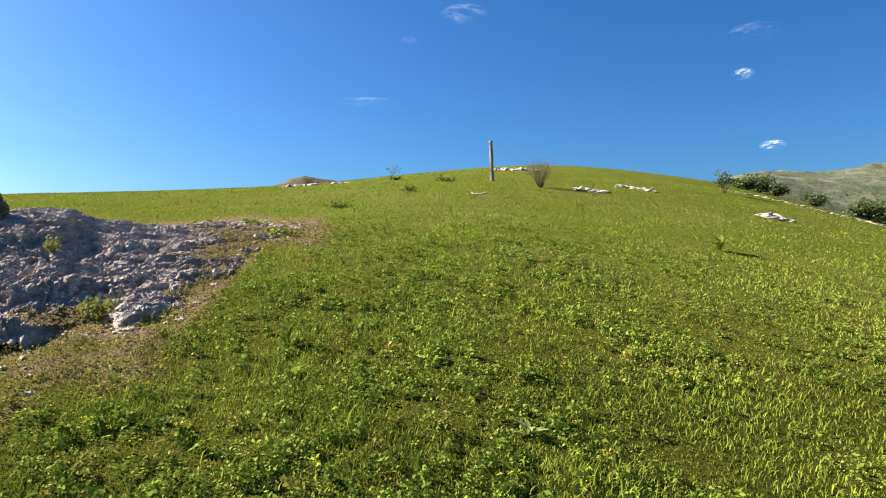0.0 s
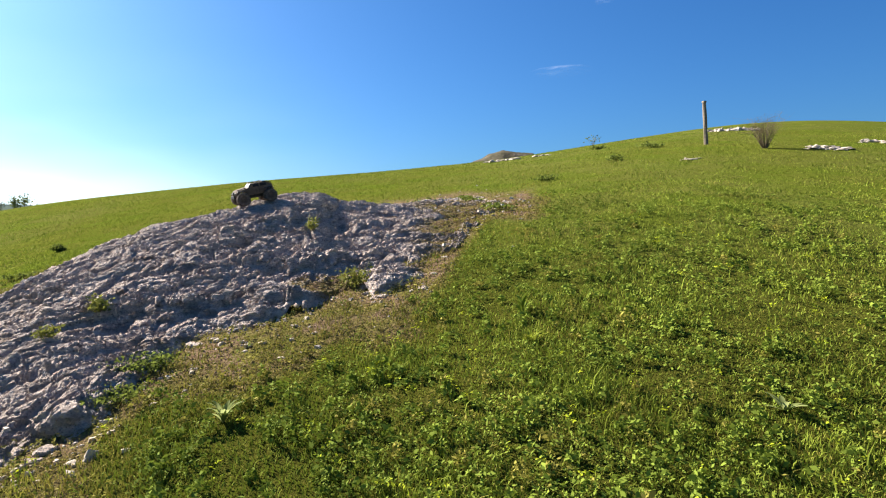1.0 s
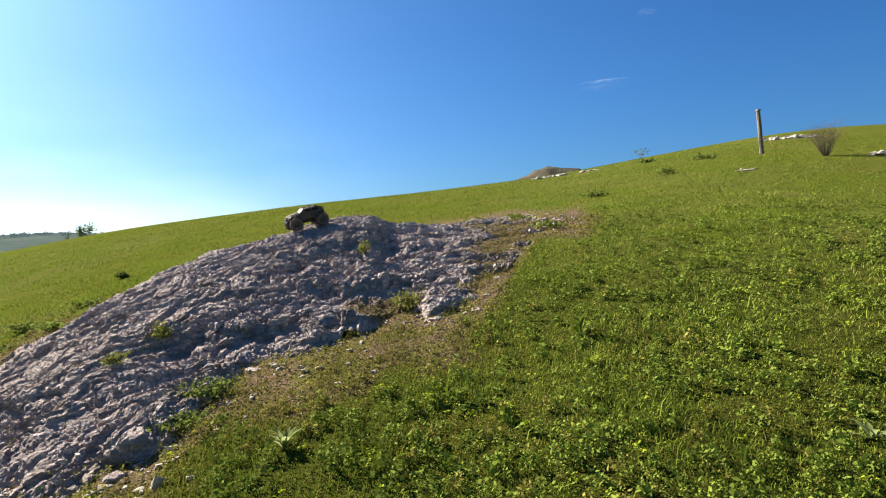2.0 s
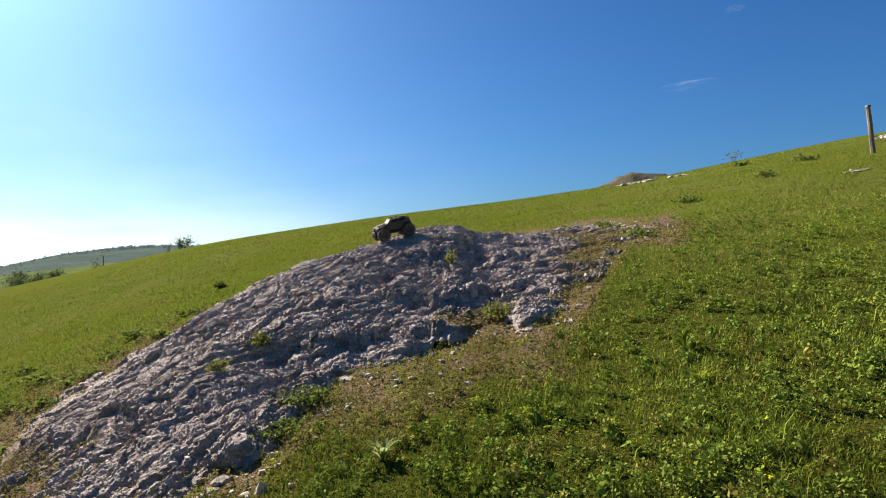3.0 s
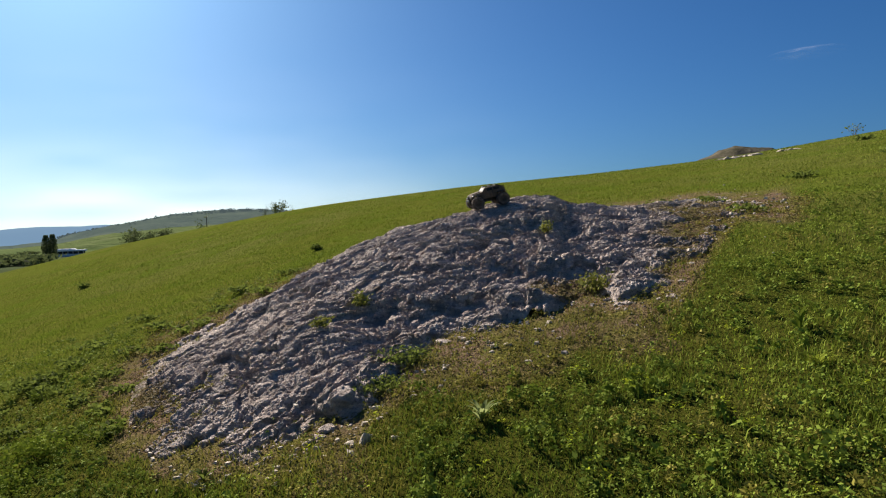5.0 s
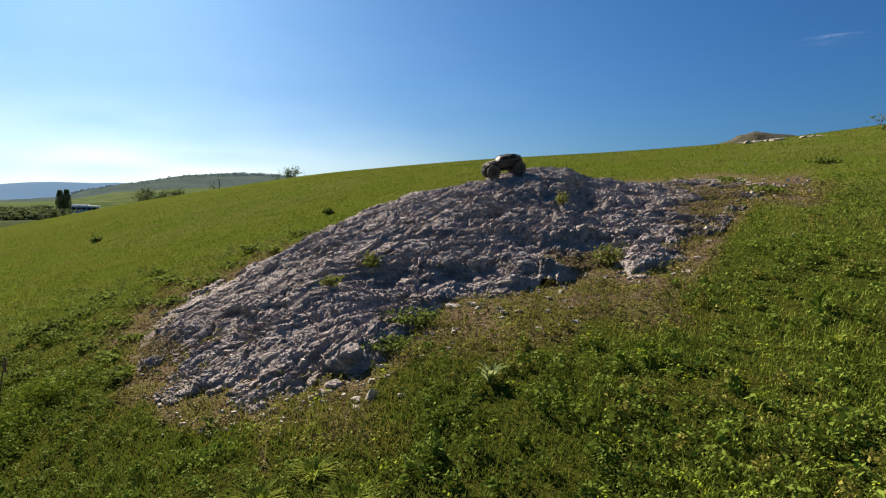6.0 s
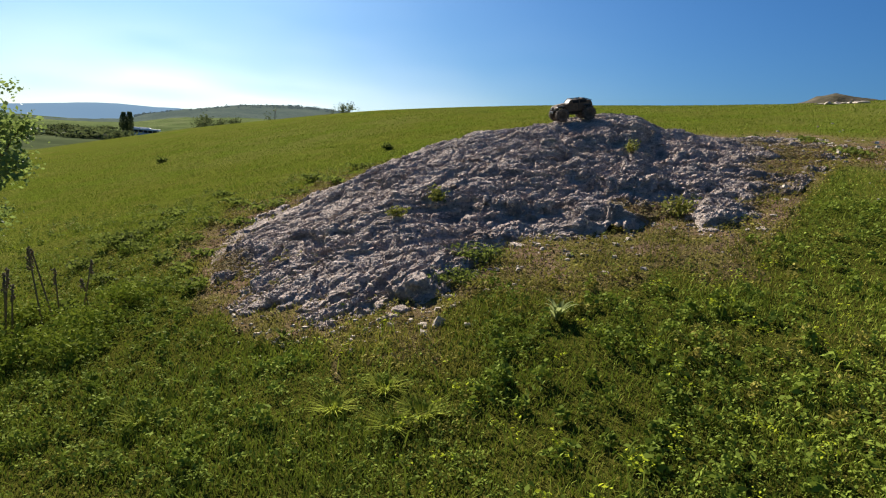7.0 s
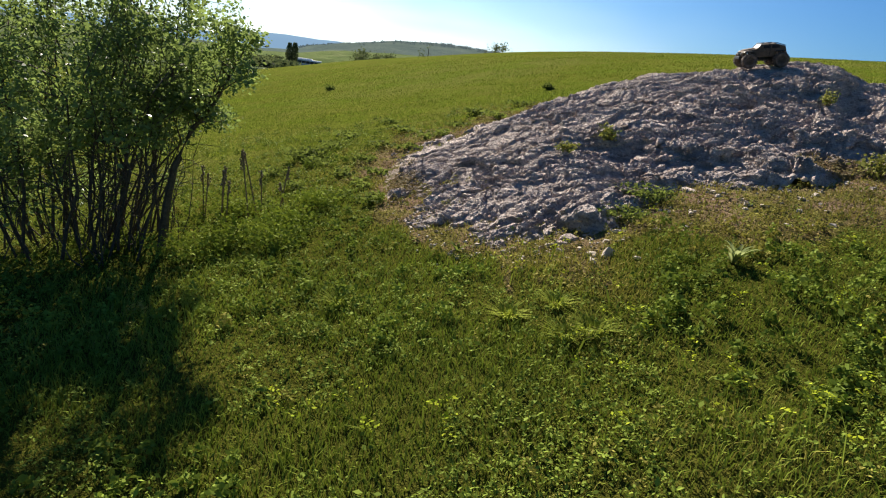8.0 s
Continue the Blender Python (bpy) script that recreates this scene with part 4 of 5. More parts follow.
def toy_truck():
    top = tagged(new("remote_controlled_truck"), "muddy tan remote-controlled off-road truck with big knobbly tyres", "toy truck")
    bm = bmesh.new()
    hull(bm, [(0.225, 0.125, 0), (0.232, 0.16, 0.1), (0.215, 0.185, 0.2), (0.075, 0.205, 0.25), (0.03, 0.248, 1), (-0.12, 0.252, 1), (-0.215, 0.222, 0.8), (-0.225, 0.17, 0.1), (-0.215, 0.12, 0),
              (-0.205, 0.135, 0), (-0.19, 0.17, 0), (-0.125, 0.17, 0), (-0.095, 0.115, 0), (0.1, 0.115, 0), (0.13, 0.17, 0), (0.195, 0.17, 0), (0.205, 0.14, 0)], 0.105, 0.022)
    body = part("body_shell", bm, M_TAN, top)
    for x, z, lx, lz, ang in ((0.056, 0.229, 0.0035, 0.056, -44),):
        bm = bmesh.new()
        box(bm, x, 0, z, lx, 0.15, lz, 0.92, 0.001, pose(0, 0, 0, 0, ang))
        part("windscreen", bm, M_SCREEN, body, "muddy dark windscreen")
    for s in (1, -1):
        for x, l in ((-0.02, 0.075), (-0.11, 0.08)):
            bm = bmesh.new()
            box(bm, x, s * 0.0975, 0.222, l, 0.003, 0.032, 0.9, 0.001, pose(0, 0, 0, s * 16))
            part("side_window", bm, M_SCREEN, body, "muddy dark side window")
        bm = bmesh.new()
        bmesh.ops.create_cone(bm, cap_ends=True, segments=16, radius1=0.015, radius2=0.012, depth=0.01, matrix=pose(0.234, s * 0.066, 0.158, 0, 90))
        part("headlight", bm, M_METAL, body, "round pale headlight")
        bm = bmesh.new()
        box(bm, 0.163, s * 0.112, 0.176, 0.115, 0.03, 0.012, 0.8, 0.004)
        part("wheel_arch", bm, M_BLACK, body)
        bm = bmesh.new()
        box(bm, -0.158, s * 0.112, 0.176, 0.115, 0.03, 0.012, 0.8, 0.004)
        part("wheel_arch", bm, M_BLACK, body)
    for s in (1, -1):
        bm = bmesh.new()
        tube(bm, [(0.07, s * 0.1, 0.21), (0.03, s * 0.086, 0.256), (-0.12, s * 0.086, 0.26), (-0.215, s * 0.09, 0.228)], [0.0045] * 4)
        tube(bm, [(-0.045, s * 0.086, 0.258), (-0.05, s * 0.108, 0.2), (-0.05, s * 0.108, 0.13)], [0.003] * 3)
        part("cage_bar", bm, M_BLACK, body, "black roll cage bar")
    bm = bmesh.new()
    for x in (0.03, -0.045, -0.12):
        tube(bm, [(x, -0.088, 0.258), (x, 0.088, 0.258)], [0.004] * 2)
    part("roof_rack", bm, M_BLACK, body, "black roof bars")
    bm = bmesh.new()
    for k in range(7):
        box(bm, 0.231, (k - 3) * 0.014, 0.155, 0.006, 0.006, 0.04, 1, 0.001)
    part("grille", bm, M_BLACK, body)
    bm = bmesh.new()
    box(bm, 0.15, 0, 0.201, 0.12, 0.12, 0.008, 0.9, 0.003, pose(0, 0, 0, 0, 8))
    part("bonnet_panel", bm, M_TAN, body)
    bm = bmesh.new()
    box(bm, 0, 0, 0.098, 0.40, 0.085, 0.03, 0.9, 0.005)
    box(bm, -0.02, 0, 0.085, 0.16, 0.06, 0.03, 1, 0.005)
    chassis = part("chassis", bm, M_BLACK, top)
    for x, n in ((0.25, "front_bumper"), (-0.243, "rear_bumper")):
        bm = bmesh.new()
        box(bm, x, 0, 0.115, 0.022, 0.17, 0.03, 0.85, 0.006)
        tube(bm, [(x, -0.05, 0.13), (x * 1.02, -0.045, 0.155), (x * 1.02, 0.045, 0.155), (x, 0.05, 0.13)], [0.005] * 4)
        part(n, bm, M_BLACK, top)
    for x in (0.166, -0.162):
        bm = bmesh.new()
        tube(bm, [(x, -0.12, 0.078), (x, -0.02, 0.08), (x, 0.02, 0.08), (x, 0.12, 0.078)], [0.009, 0.013, 0.013, 0.009], 8)
        part("axle", bm, M_BLACK, top)
        for s in (1, -1):
            bm = bmesh.new()
            tube(bm, [(x - 0.01, s * 0.085, 0.085), (x - 0.025, s * 0.06, 0.165)], [0.010, 0.008], 8)
            part("shock_absorber", bm, M_METAL, top)
            bm = bmesh.new()
            ring = []
            prof = [(0.043, -0.036), (0.066, -0.038), (0.073, -0.026), (0.075, 0), (0.073, 0.026), (0.066, 0.038), (0.043, 0.036), (0.041, 0)]
            n = 36
            for i in range(n):
                a = 6.2832 * i / n
                ring.append([bm.verts.new((q * math.cos(a), w, q * math.sin(a))) for q, w in prof])
            for i in range(n):
                a, b = ring[i], ring[(i + 1) % n]
                for k in range(8):
                    bm.faces.new((a[k], a[(k + 1) % 8], b[(k + 1) % 8], b[k]))
            for i in range(20):
                for w, o in ((-0.02, 0), (0.02, 0.5)):
                    a = (i + o) / 20 * 6.2832
                    m = Matrix.Rotation(-a, 4, "Y") @ Matrix.Translation((0.076, w, 0)) @ Matrix.Rotation(0.4 * (1 if w > 0 else -1), 4, "X")
                    made = bmesh.ops.create_cube(bm, size=1, matrix=m @ Matrix.Diagonal((0.009, 0.032, 0.010, 1)))
            bmesh.ops.recalc_face_normals(bm, faces=bm.faces)
            wheel = part("tyre", bm, M_TYRE, top, "black muddy knobbly tyre")
            wheel.location = (x, s * 0.145, 0.08)
            bm = bmesh.new()
            bmesh.ops.create_cone(bm, cap_ends=True, segments=20, radius1=0.043, radius2=0.043, depth=0.05, matrix=pose(0, 0, 0, 90))
            for k in range(6):
                a = k / 6 * 6.2832
                box(bm, 0.022 * math.cos(a), s * 0.027, 0.022 * math.sin(a), 0.036, 0.008, 0.01, 1, 0.002, Matrix.Rotation(-a, 4, "Y"))
            bmesh.ops.create_cone(bm, cap_ends=True, segments=10, radius1=0.011, radius2=0.009, depth=0.012, matrix=pose(0, s * 0.032, 0, 90))
            part("rim", bm, M_RIM, wheel, "dark muddy wheel rim")
    return top


def rock_height(x, y):
    d = (ROCK_P[..., 0] - x) ** 2 + (ROCK_P[..., 1] - y) ** 2
    near = d < 0.05 ** 2
    return float(ROCK_P[..., 2][near].max()) if near.any() else float(ROCK_P[..., 2].ravel()[np.argmin(d)])


def stand_truck(truck, az, w, heading):
    spot = rock_point(az, w)
    fwd = Vector((math.sin(radians(heading)), math.cos(radians(heading)), 0))
    left = Vector((-fwd.y, fwd.x, 0))
    h = {(a, b): rock_height(*(spot + fwd * a * 0.164 + left * b * 0.145).xy) for a in (1, -1) for b in (1, -1)}
    rise = (h[1, 1] + h[1, -1] - h[-1, 1] - h[-1, -1]) / 4 / 0.164
    tilt = (h[1, 1] + h[-1, 1] - h[1, -1] - h[-1, -1]) / 4 / 0.145
    f, l = (fwd + Vector((0, 0, rise))).normalized(), (left + Vector((0, 0, tilt))).normalized()
    u = f.cross(l).normalized()
    l = u.cross(f)
    m = Matrix((f, l, u)).transposed().to_4x4()
    m.translation = Vector((spot.x, spot.y, sum(h.values()) / 4 + 0.004))
    truck.matrix_world = m


stand_truck(toy_truck(), 0.7, 0.90, -104)


# ---- post, dead shrub, pale ledges up the slope ----
def build_post():
    r, az = 19.0, 40.3
    at = on_land(az, r)
    height = EYE + r * math.tan(radians(9.4)) - at.z
    top = tagged(new("wooden_post"), "weathered leaning wooden fence post on the hillside", "post")
    top.location = at
    bm = bmesh.new()
    rings = []
    for k in range(9):
        t = k / 8
        q = 0.06 - 0.01 * t
        rings.append([bm.verts.new((q * math.cos(a * 0.785) * (1 + 0.08 * math.sin(a * 3 + k)) - 0.05 * t, q * math.sin(a * 0.785) * (1 + 0.08 * math.cos(a * 2 + k)), height * t - 0.1 * (t == 0))) for a in range(8)])
    for a, b in zip(rings, rings[1:]):
        for i in range(8):
            bm.faces.new((a[i], a[(i + 1) % 8], b[(i + 1) % 8], b[i]))
    bm.faces.new(rings[-1])
    part("shaft", bm, M_POST, top)
    bm = bmesh.new()
    box(bm, -0.05, 0, height, 0.105, 0.1, 0.05, 0.85, 0.012)
    part("cap", bm, M_POST, top, "pale split top of post")


build_post()


def twiggy(name, place, height, spread, count, label, mat, seed=1, leaves=0, leaf=0.03, leaf_mat=None, category="shrub", thick=0.011):
    """An upright shrub of forked stems."""
    g = random.Random(seed)
    top = tagged(new(name), label, category)
    top.location = place
    tips = []
    bm = bmesh.new()
    for k in range(count):
        a, lean = g.uniform(0, 6.28), g.uniform(0.15, 1) * spread
        d = Vector((math.cos(a) * lean, math.sin(a) * lean, height * g.uniform(0.6, 1)))
        o = Vector((math.cos(a), math.sin(a), 0)) * spread * 0.12
        pts = [o + d * t + Vector((g.gauss(0, 1), g.gauss(0, 1), 0)) * height * 0.025 * t for t in (0, 0.3, 0.6, 1)]
        q = height * thick
        tube(bm, pts, [q, q * 0.8, q * 0.55, q * 0.2], 5)
        for _ in range(3):
            t = g.uniform(0.4, 0.9)
            s = o + d * t
            e = s + Vector((g.gauss(0, 0.5) * spread, g.gauss(0, 0.5) * spread, height * g.uniform(0.1, 0.25)))
            tube(bm, [s, (s + e) / 2 + Vector((0, 0, -0.02 * height)), e], [q * 0.45, q * 0.3, q * 0.12], 4)
            tips.append(e)
        tips.append(pts[-1])
    tagged(part("brushwood", bm, mat, top), kind="stuff")
    if leaves:
        r = np.random.default_rng(seed)
        c = np.array([tuple(t) for t in tips])[r.integers(0, len(tips), leaves)] + r.normal(size=(leaves, 3)) * np.array([spread * 0.22, spread * 0.22, height * 0.1])
        v, f = flakes(c, np.full(leaves, leaf), r, 0.1)
        ob = new("crown", mesh_of("crown", v, f, [leaf_mat or M_BUSH]))
        ob.parent = top
    return top


twiggy("dead_shrub", on_land(44.8, 17.0), 0.85, 0.42, 90, "bare brown leafless shrub on the slope", M_DRY, 3, thick=0.0045)
twiggy("sapling", on_land(30.6, 30), 0.45, 0.25, 10, "tiny bare shrub on the skyline", M_DRY, 4, 60, 0.04)


def ledge(az0, az1, el, r, rows, label, seed, high=0.05):
    """A low ledge of pale stones breaking out of the turf."""
    g = np.random.default_rng(seed)
    top = tagged(new("stone_ledge"), label, "rock")
    n = max(4, int((az1 - az0) * r / 57.3 / 0.08))
    for k in range(n * rows):
        az = az0 + (az1 - az0) * (k % n + g.random()) / n
        p = on_land(az, r + (k // n - rows / 2) * 0.25 + g.normal() * 0.2)
        ob = boulder("stone", p, (0.05 + 0.2 * g.random() ** 2, 0.05 + 0.16 * g.random() ** 2, high * (0.25 + 0.55 * g.random() ** 2)), "x", M_PALE, seed * 10 + k, detail=2)
        for key in ("label", "category"):
            del ob[key]
        ob.parent = top


ledge(40.3, 44.2, 5.6, 27.0, 2, "pale limestone ledge along the hill's brow", 1, 0.15)
ledge(47.8, 50.5, 4.0, 17.5, 3, "flat pale limestone patch in the turf", 2, 0.07)
ledge(51.2, 54.6, 4.4, 21.0, 2, "flat pale limestone patch in the turf", 3, 0.085)
ledge(62.6, 65.0, 1.6, 19.0, 2, "flat pale limestone patch in the turf", 4, 0.14)
ledge(38.4, 39.9, 3.0, 14.5, 1, "few pale stones lying in the turf", 5, 0.03)
ledge(60.0, 71.0, 2.0, 30.0, 1, "line of pale stones along the meadow's edge", 6, 0.05)
ledge(20.8, 24.0, 4.3, 22.0, 2, "few pale stones below a rocky knoll", 7, 0.08)
ledge(25.5, 27.0, 4.3, 22.0, 1, "few pale stones below a rocky knoll", 8, 0.08)


# ---- knoll and stony hillside beyond the brow ----
def mound(name, az0, az1, r, depth, crest, label, mat, kind, seed, rough=0.25, n=(90, 40)):
    """A hill beyond the meadow: its crest follows (degrees, rise) marks at distance r."""
    a = np.linspace(az0, az1, n[0])
    rise = np.interp(a, [c[0] for c in crest], [c[1] for c in crest])
    k = np.exp(-0.5 * (np.arange(-6, 7) / 2.5) ** 2)
    rise = np.convolve(np.r_[[rise[0]] * 6, rise, [rise[-1]] * 6], k / k.sum(), "valid")
    u = np.linspace(-1, 1, n[1])
    A, U = np.meshgrid(a, u, indexing="ij")
    R = r + U * depth
    x, y = np.sin(np.radians(A)) * R, np.cos(np.radians(A)) * R
    low = land(x, y) - 0.3
    peak = EYE + r * np.tan(np.radians(rise))[:, None]
    z = low + np.maximum(peak - low, 0) * np.cos(U * math.pi / 2) ** 1.2
    z = z + rough * (1 - U * U) * (0.6 * ridged(np.stack([x, y, z], -1) * 14 / r, 3) - 0.2)
    me = mesh_of(name, np.stack([x, y, z], -1).reshape(-1, 3), grid_faces(*n), [mat])
    ob = new(name, me)
    return tagged(ob, label, "hill", kind=kind)


def hill_material(name, a, b, c, scale, rise=0.1, haze=None):
    m, nt, bs = material(name, 1.0)
    bs.inputs["Specular IOR Level"].default_value = 0.0
    # the haze colour is painted on as a glow of the hill itself
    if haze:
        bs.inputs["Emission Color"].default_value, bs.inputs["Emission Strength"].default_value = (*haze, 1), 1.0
    pos = position(nt)
    f, g = noise_of(nt, scale, 6, 0.7, pos), noise_of(nt, scale * 5, 5, 0.7, pos)
    col = ramp(nt, f, [(0.38, a), (0.52, b), (0.66, c)])
    col = mix(nt, 0.35, col, ramp(nt, g, [(0.3, a), (0.7, c)]))
    nt.links.new(col, bs.inputs["Base Color"])
    if rise:
        bump(nt, bs, g, 0.6, rise / scale)
    return m


M_KNOLL = hill_material("knoll_turf", (0.045, 0.045, 0.028), (0.085, 0.075, 0.05), (0.17, 0.15, 0.12), 0.9)
M_STONY = hill_material("stony_hillside", (0.045, 0.062, 0.03), (0.08, 0.092, 0.05), (0.19, 0.18, 0.145), 0.25)
# the far wood and the mountains emit their distance haze
M_WOOD_HAZE = hill_material("far_woodland_haze_glow", (0.025, 0.036, 0.022), (0.04, 0.052, 0.03), (0.07, 0.08, 0.05), 0.02, 0.1, (0.05, 0.066, 0.07))
M_BLUE_HAZE = hill_material("far_mountains_haze_glow", (0.02, 0.03, 0.035), (0.022, 0.032, 0.037), (0.025, 0.035, 0.04), 0.002, 0, (0.13, 0.21, 0.31))
mound("rock_knoll", 18.6, 26.0, 48, 4.5, [(18.6, 4.6), (19.4, 5.5), (20.8, 6.15), (22.2, 6.6), (23.6, 6.25), (25.2, 5.95), (26.0, 4.6)], "small brown rocky knoll on the skyline", M_KNOLL, "structure", 1)
mound("hillside_far", 57.5, 100, 95, 40, [(57.5, 2.5), (60.4, 5.1), (63.5, 5.3), (67, 5.35), (70.4, 5.6), (80, 6.0), (100, 4)], "stony grey-green hillside across a dip", M_STONY, "structure", 2, 0.8, (120, 50))
mound("ridge_far", -62, -10, 1000, 300, [(-62, -0.6), (-40, -0.3), (-36.5, 0.1), (-35.0, 0.6), (-31.5, 1.28), (-27.5, 2.0), (-23.2, 2.4), (-20.0, 2.4), (-17, 2.2), (-14, 1.6), (-10, 0.8)], "hazy wooded ridge across the valley", M_WOOD_HAZE, "backdrop", 3, 5, (400, 40))
M_FIELD = hill_material("far_fields", (0.07, 0.10, 0.035), (0.10, 0.135, 0.05), (0.17, 0.185, 0.09), 0.012)
mound("fields_far", -62, -10, 560, 170, [(-62, -0.6), (-40, -0.35), (-36, -0.1), (-34.5, 0.3), (-31.5, 0.75), (-27.5, 1.05), (-23, 1.3), (-19, 1.2), (-10, 0.2)], "pale green fields rising across the valley", M_FIELD, "structure", 5, 1.0, (200, 30))
mound("mountains_far", -100, -22, 4200, 350, [(-100, 0.3), (-60, 0.4), (-44, 0.6), (-40, 1.1), (-37.5, 1.4), (-34.8, 1.4), (-31.5, 1.45), (-28.5, 1.2), (-25, 0.8), (-22, 0)], "hazy blue mountains on the horizon", M_BLUE_HAZE, "backdrop", 4, 6, (240, 20))


def ridge_wood():
    """Tree tops along the crest of the wooded ridge."""
    g = np.random.default_rng(91)
    az = -35.5 + 20 * np.sort(g.random(2400)) ** 0.9
    rise = np.interp(az, [-36.5, -35.0, -31.5, -27.5, -23.2, -20.0, -17, -14], [0.1, 0.6, 1.28, 2.0, 2.4, 2.4, 2.2, 1.6])
    r = 1000 + g.normal(size=len(az)) * 30
    wide = 2.0 + 2.2 * g.random(len(az))
    az, rise, r, wide = (np.repeat(q, 14) for q in (az, rise, r, wide))
    n = len(az)
    a, r = np.radians(az) + g.normal(size=n) * wide * 0.5 / 1000, r + g.normal(size=n) * wide
    c = np.stack([np.sin(a) * r, np.cos(a) * r, EYE + 1000 * np.tan(np.radians(rise)) - 3.4 + g.random(n) * wide * 1.5], -1)
    v, f = flakes(c, np.full(n, 1.25), g, 0.1)
    tagged(new("ridge_woodland", mesh_of("ridge_woodland", v, f, [M_WOOD_HAZE])), "hazy row of trees along the far ridge", "woodland", kind="stuff")


ridge_wood()


def far_tree(name, az, r, top_rise, width, label, seed, leaves=1600, mat=None, slim=False):
    """A tree whose top stands at a given rise: tapered trunk, limbs, and a crown of many leaf sprays."""
    at = on_land(az, r)
    h = EYE + r * math.tan(radians(top_rise)) - at.z
    g = np.random.default_rng(seed)
    top = tagged(new(name), label, "tree")
    top.location = at
    bm = bmesh.new()
    tube(bm, [(0, 0, -0.2), (0.02 * h, 0, h * 0.4), (0, 0.02 * h, h * 0.85)], [h * 0.03, h * 0.02, h * 0.006])
    tips = []
    for k in range(9):
        a, t = g.random() * 6.28, 0.06 + 0.7 * g.random()
        e = Vector((math.cos(a) * width * 0.4, math.sin(a) * width * 0.4, h * min(t + 0.17, 0.93)))
        tube(bm, [(0.01 * h, 0, h * t), Vector((0, 0, h * t)).lerp(e, 0.5) + Vector((0, 0, 0.03 * h)), e], [h * 0.012, h * 0.008, h * 0.003], 5)
        tips.append(tuple(e))
    part("trunk", bm, M_BARK, top)
    if slim:
        t = g.random(leaves)
        rad = width / 2 * (0.35 + 0.65 * np.sin(np.pi * np.clip(0.12 + 0.85 * t, 0, 1))) * np.sqrt(g.random(leaves))
        a = g.random(leaves) * 6.28
        c = np.stack([np.cos(a) * rad, np.sin(a) * rad, h * (0.04 + 0.95 * t)], -1)
    else:
        c = np.array(tips)[g.integers(0, len(tips), leaves)] + g.normal(size=(leaves, 3)) * np.array([width * 0.13, width * 0.13, h * 0.09])
    v, f = flakes(c, np.full(leaves, max(width * 0.045, h * 0.018)), g, 0.15)
    ob = new("crown", mesh_of("crown", v, f, [mat or M_BUSH]))
    ob.parent = top
    return top


M_DARKLEAF = leafy("dark_tree_leaves", (0.04, 0.058, 0.024), (0.13, 0.16, 0.06), 0.3)
for k, (az, w) in enumerate(((-36.4, 4.6), (-35.95, 4.6))):
    far_tree("poplar", az, 380, 0.75 + 0.06 * k, w, "dark slim poplar in the valley", 70 + k, 5200, M_DARKLEAF, True)
far_tree("tree", -24.5, 150, 2.4, 4.0, "thin open tree beyond the meadow's brow", 72, 260, M_DARKLEAF)
far_tree("tree", -30.3, 190, 0.85, 6, "round field tree beyond the brow", 73, 1300, M_DARKLEAF)
far_tree("tree", -29.6, 195, 0.75, 6, "round field tree beyond the brow", 74, 1300, M_DARKLEAF)
far_tree("tree", -28.2, 200, 0.85, 6, "round field tree beyond the brow", 75, 1100, M_DARKLEAF)
far_tree("tree", -18.0, 100, 3.0, 2.8, "bushy dark tree on the meadow's brow", 76, 1500, M_DARKLEAF)
far_tree("tree", -19.5, 100, 2.8, 1.5, "thin dark tree on the meadow's brow", 77, 350, M_DARKLEAF)
far_tree("tree", -17.0, 100, 2.85, 1.0, "thin open tree on the meadow's brow", 78, 160, M_DARKLEAF)
for k in range(20):
    az = -37.0 - 0.5 * k
    far_tree("tree", az + 0.3 * math.sin(k * 5.1), 320 + 90 * math.sin(k * 2.3), -0.75 + 0.25 * math.sin(k * 1.7) - 0.03 * k, 13 + 4 * math.sin(k * 3.7), "rounded dark green tree in the valley wood", 90 + k, 1000, M_DARKLEAF)
twiggy("shrub", on_land(59.8, 27), 0.75, 0.28, 16, "thin upright shrub on the brow", M_BARK, 8, 500, 0.045, M_DARKLEAF)
for k, (az, r, h) in enumerate(((61.2, 40, 0.75), (62.2, 42, 0.9), (63.4, 44, 0.7), (66.0, 48, 0.8), (69.3, 38, 0.9), (70.5, 39, 1.3), (71.6, 38, 1.4))):
    clump("shrub", on_land(az, r), h * 0.9, h, 1500, "rounded dark green shrub at the meadow's edge", M_DARKLEAF, "shrub", 0.075, 20 + k, 14)


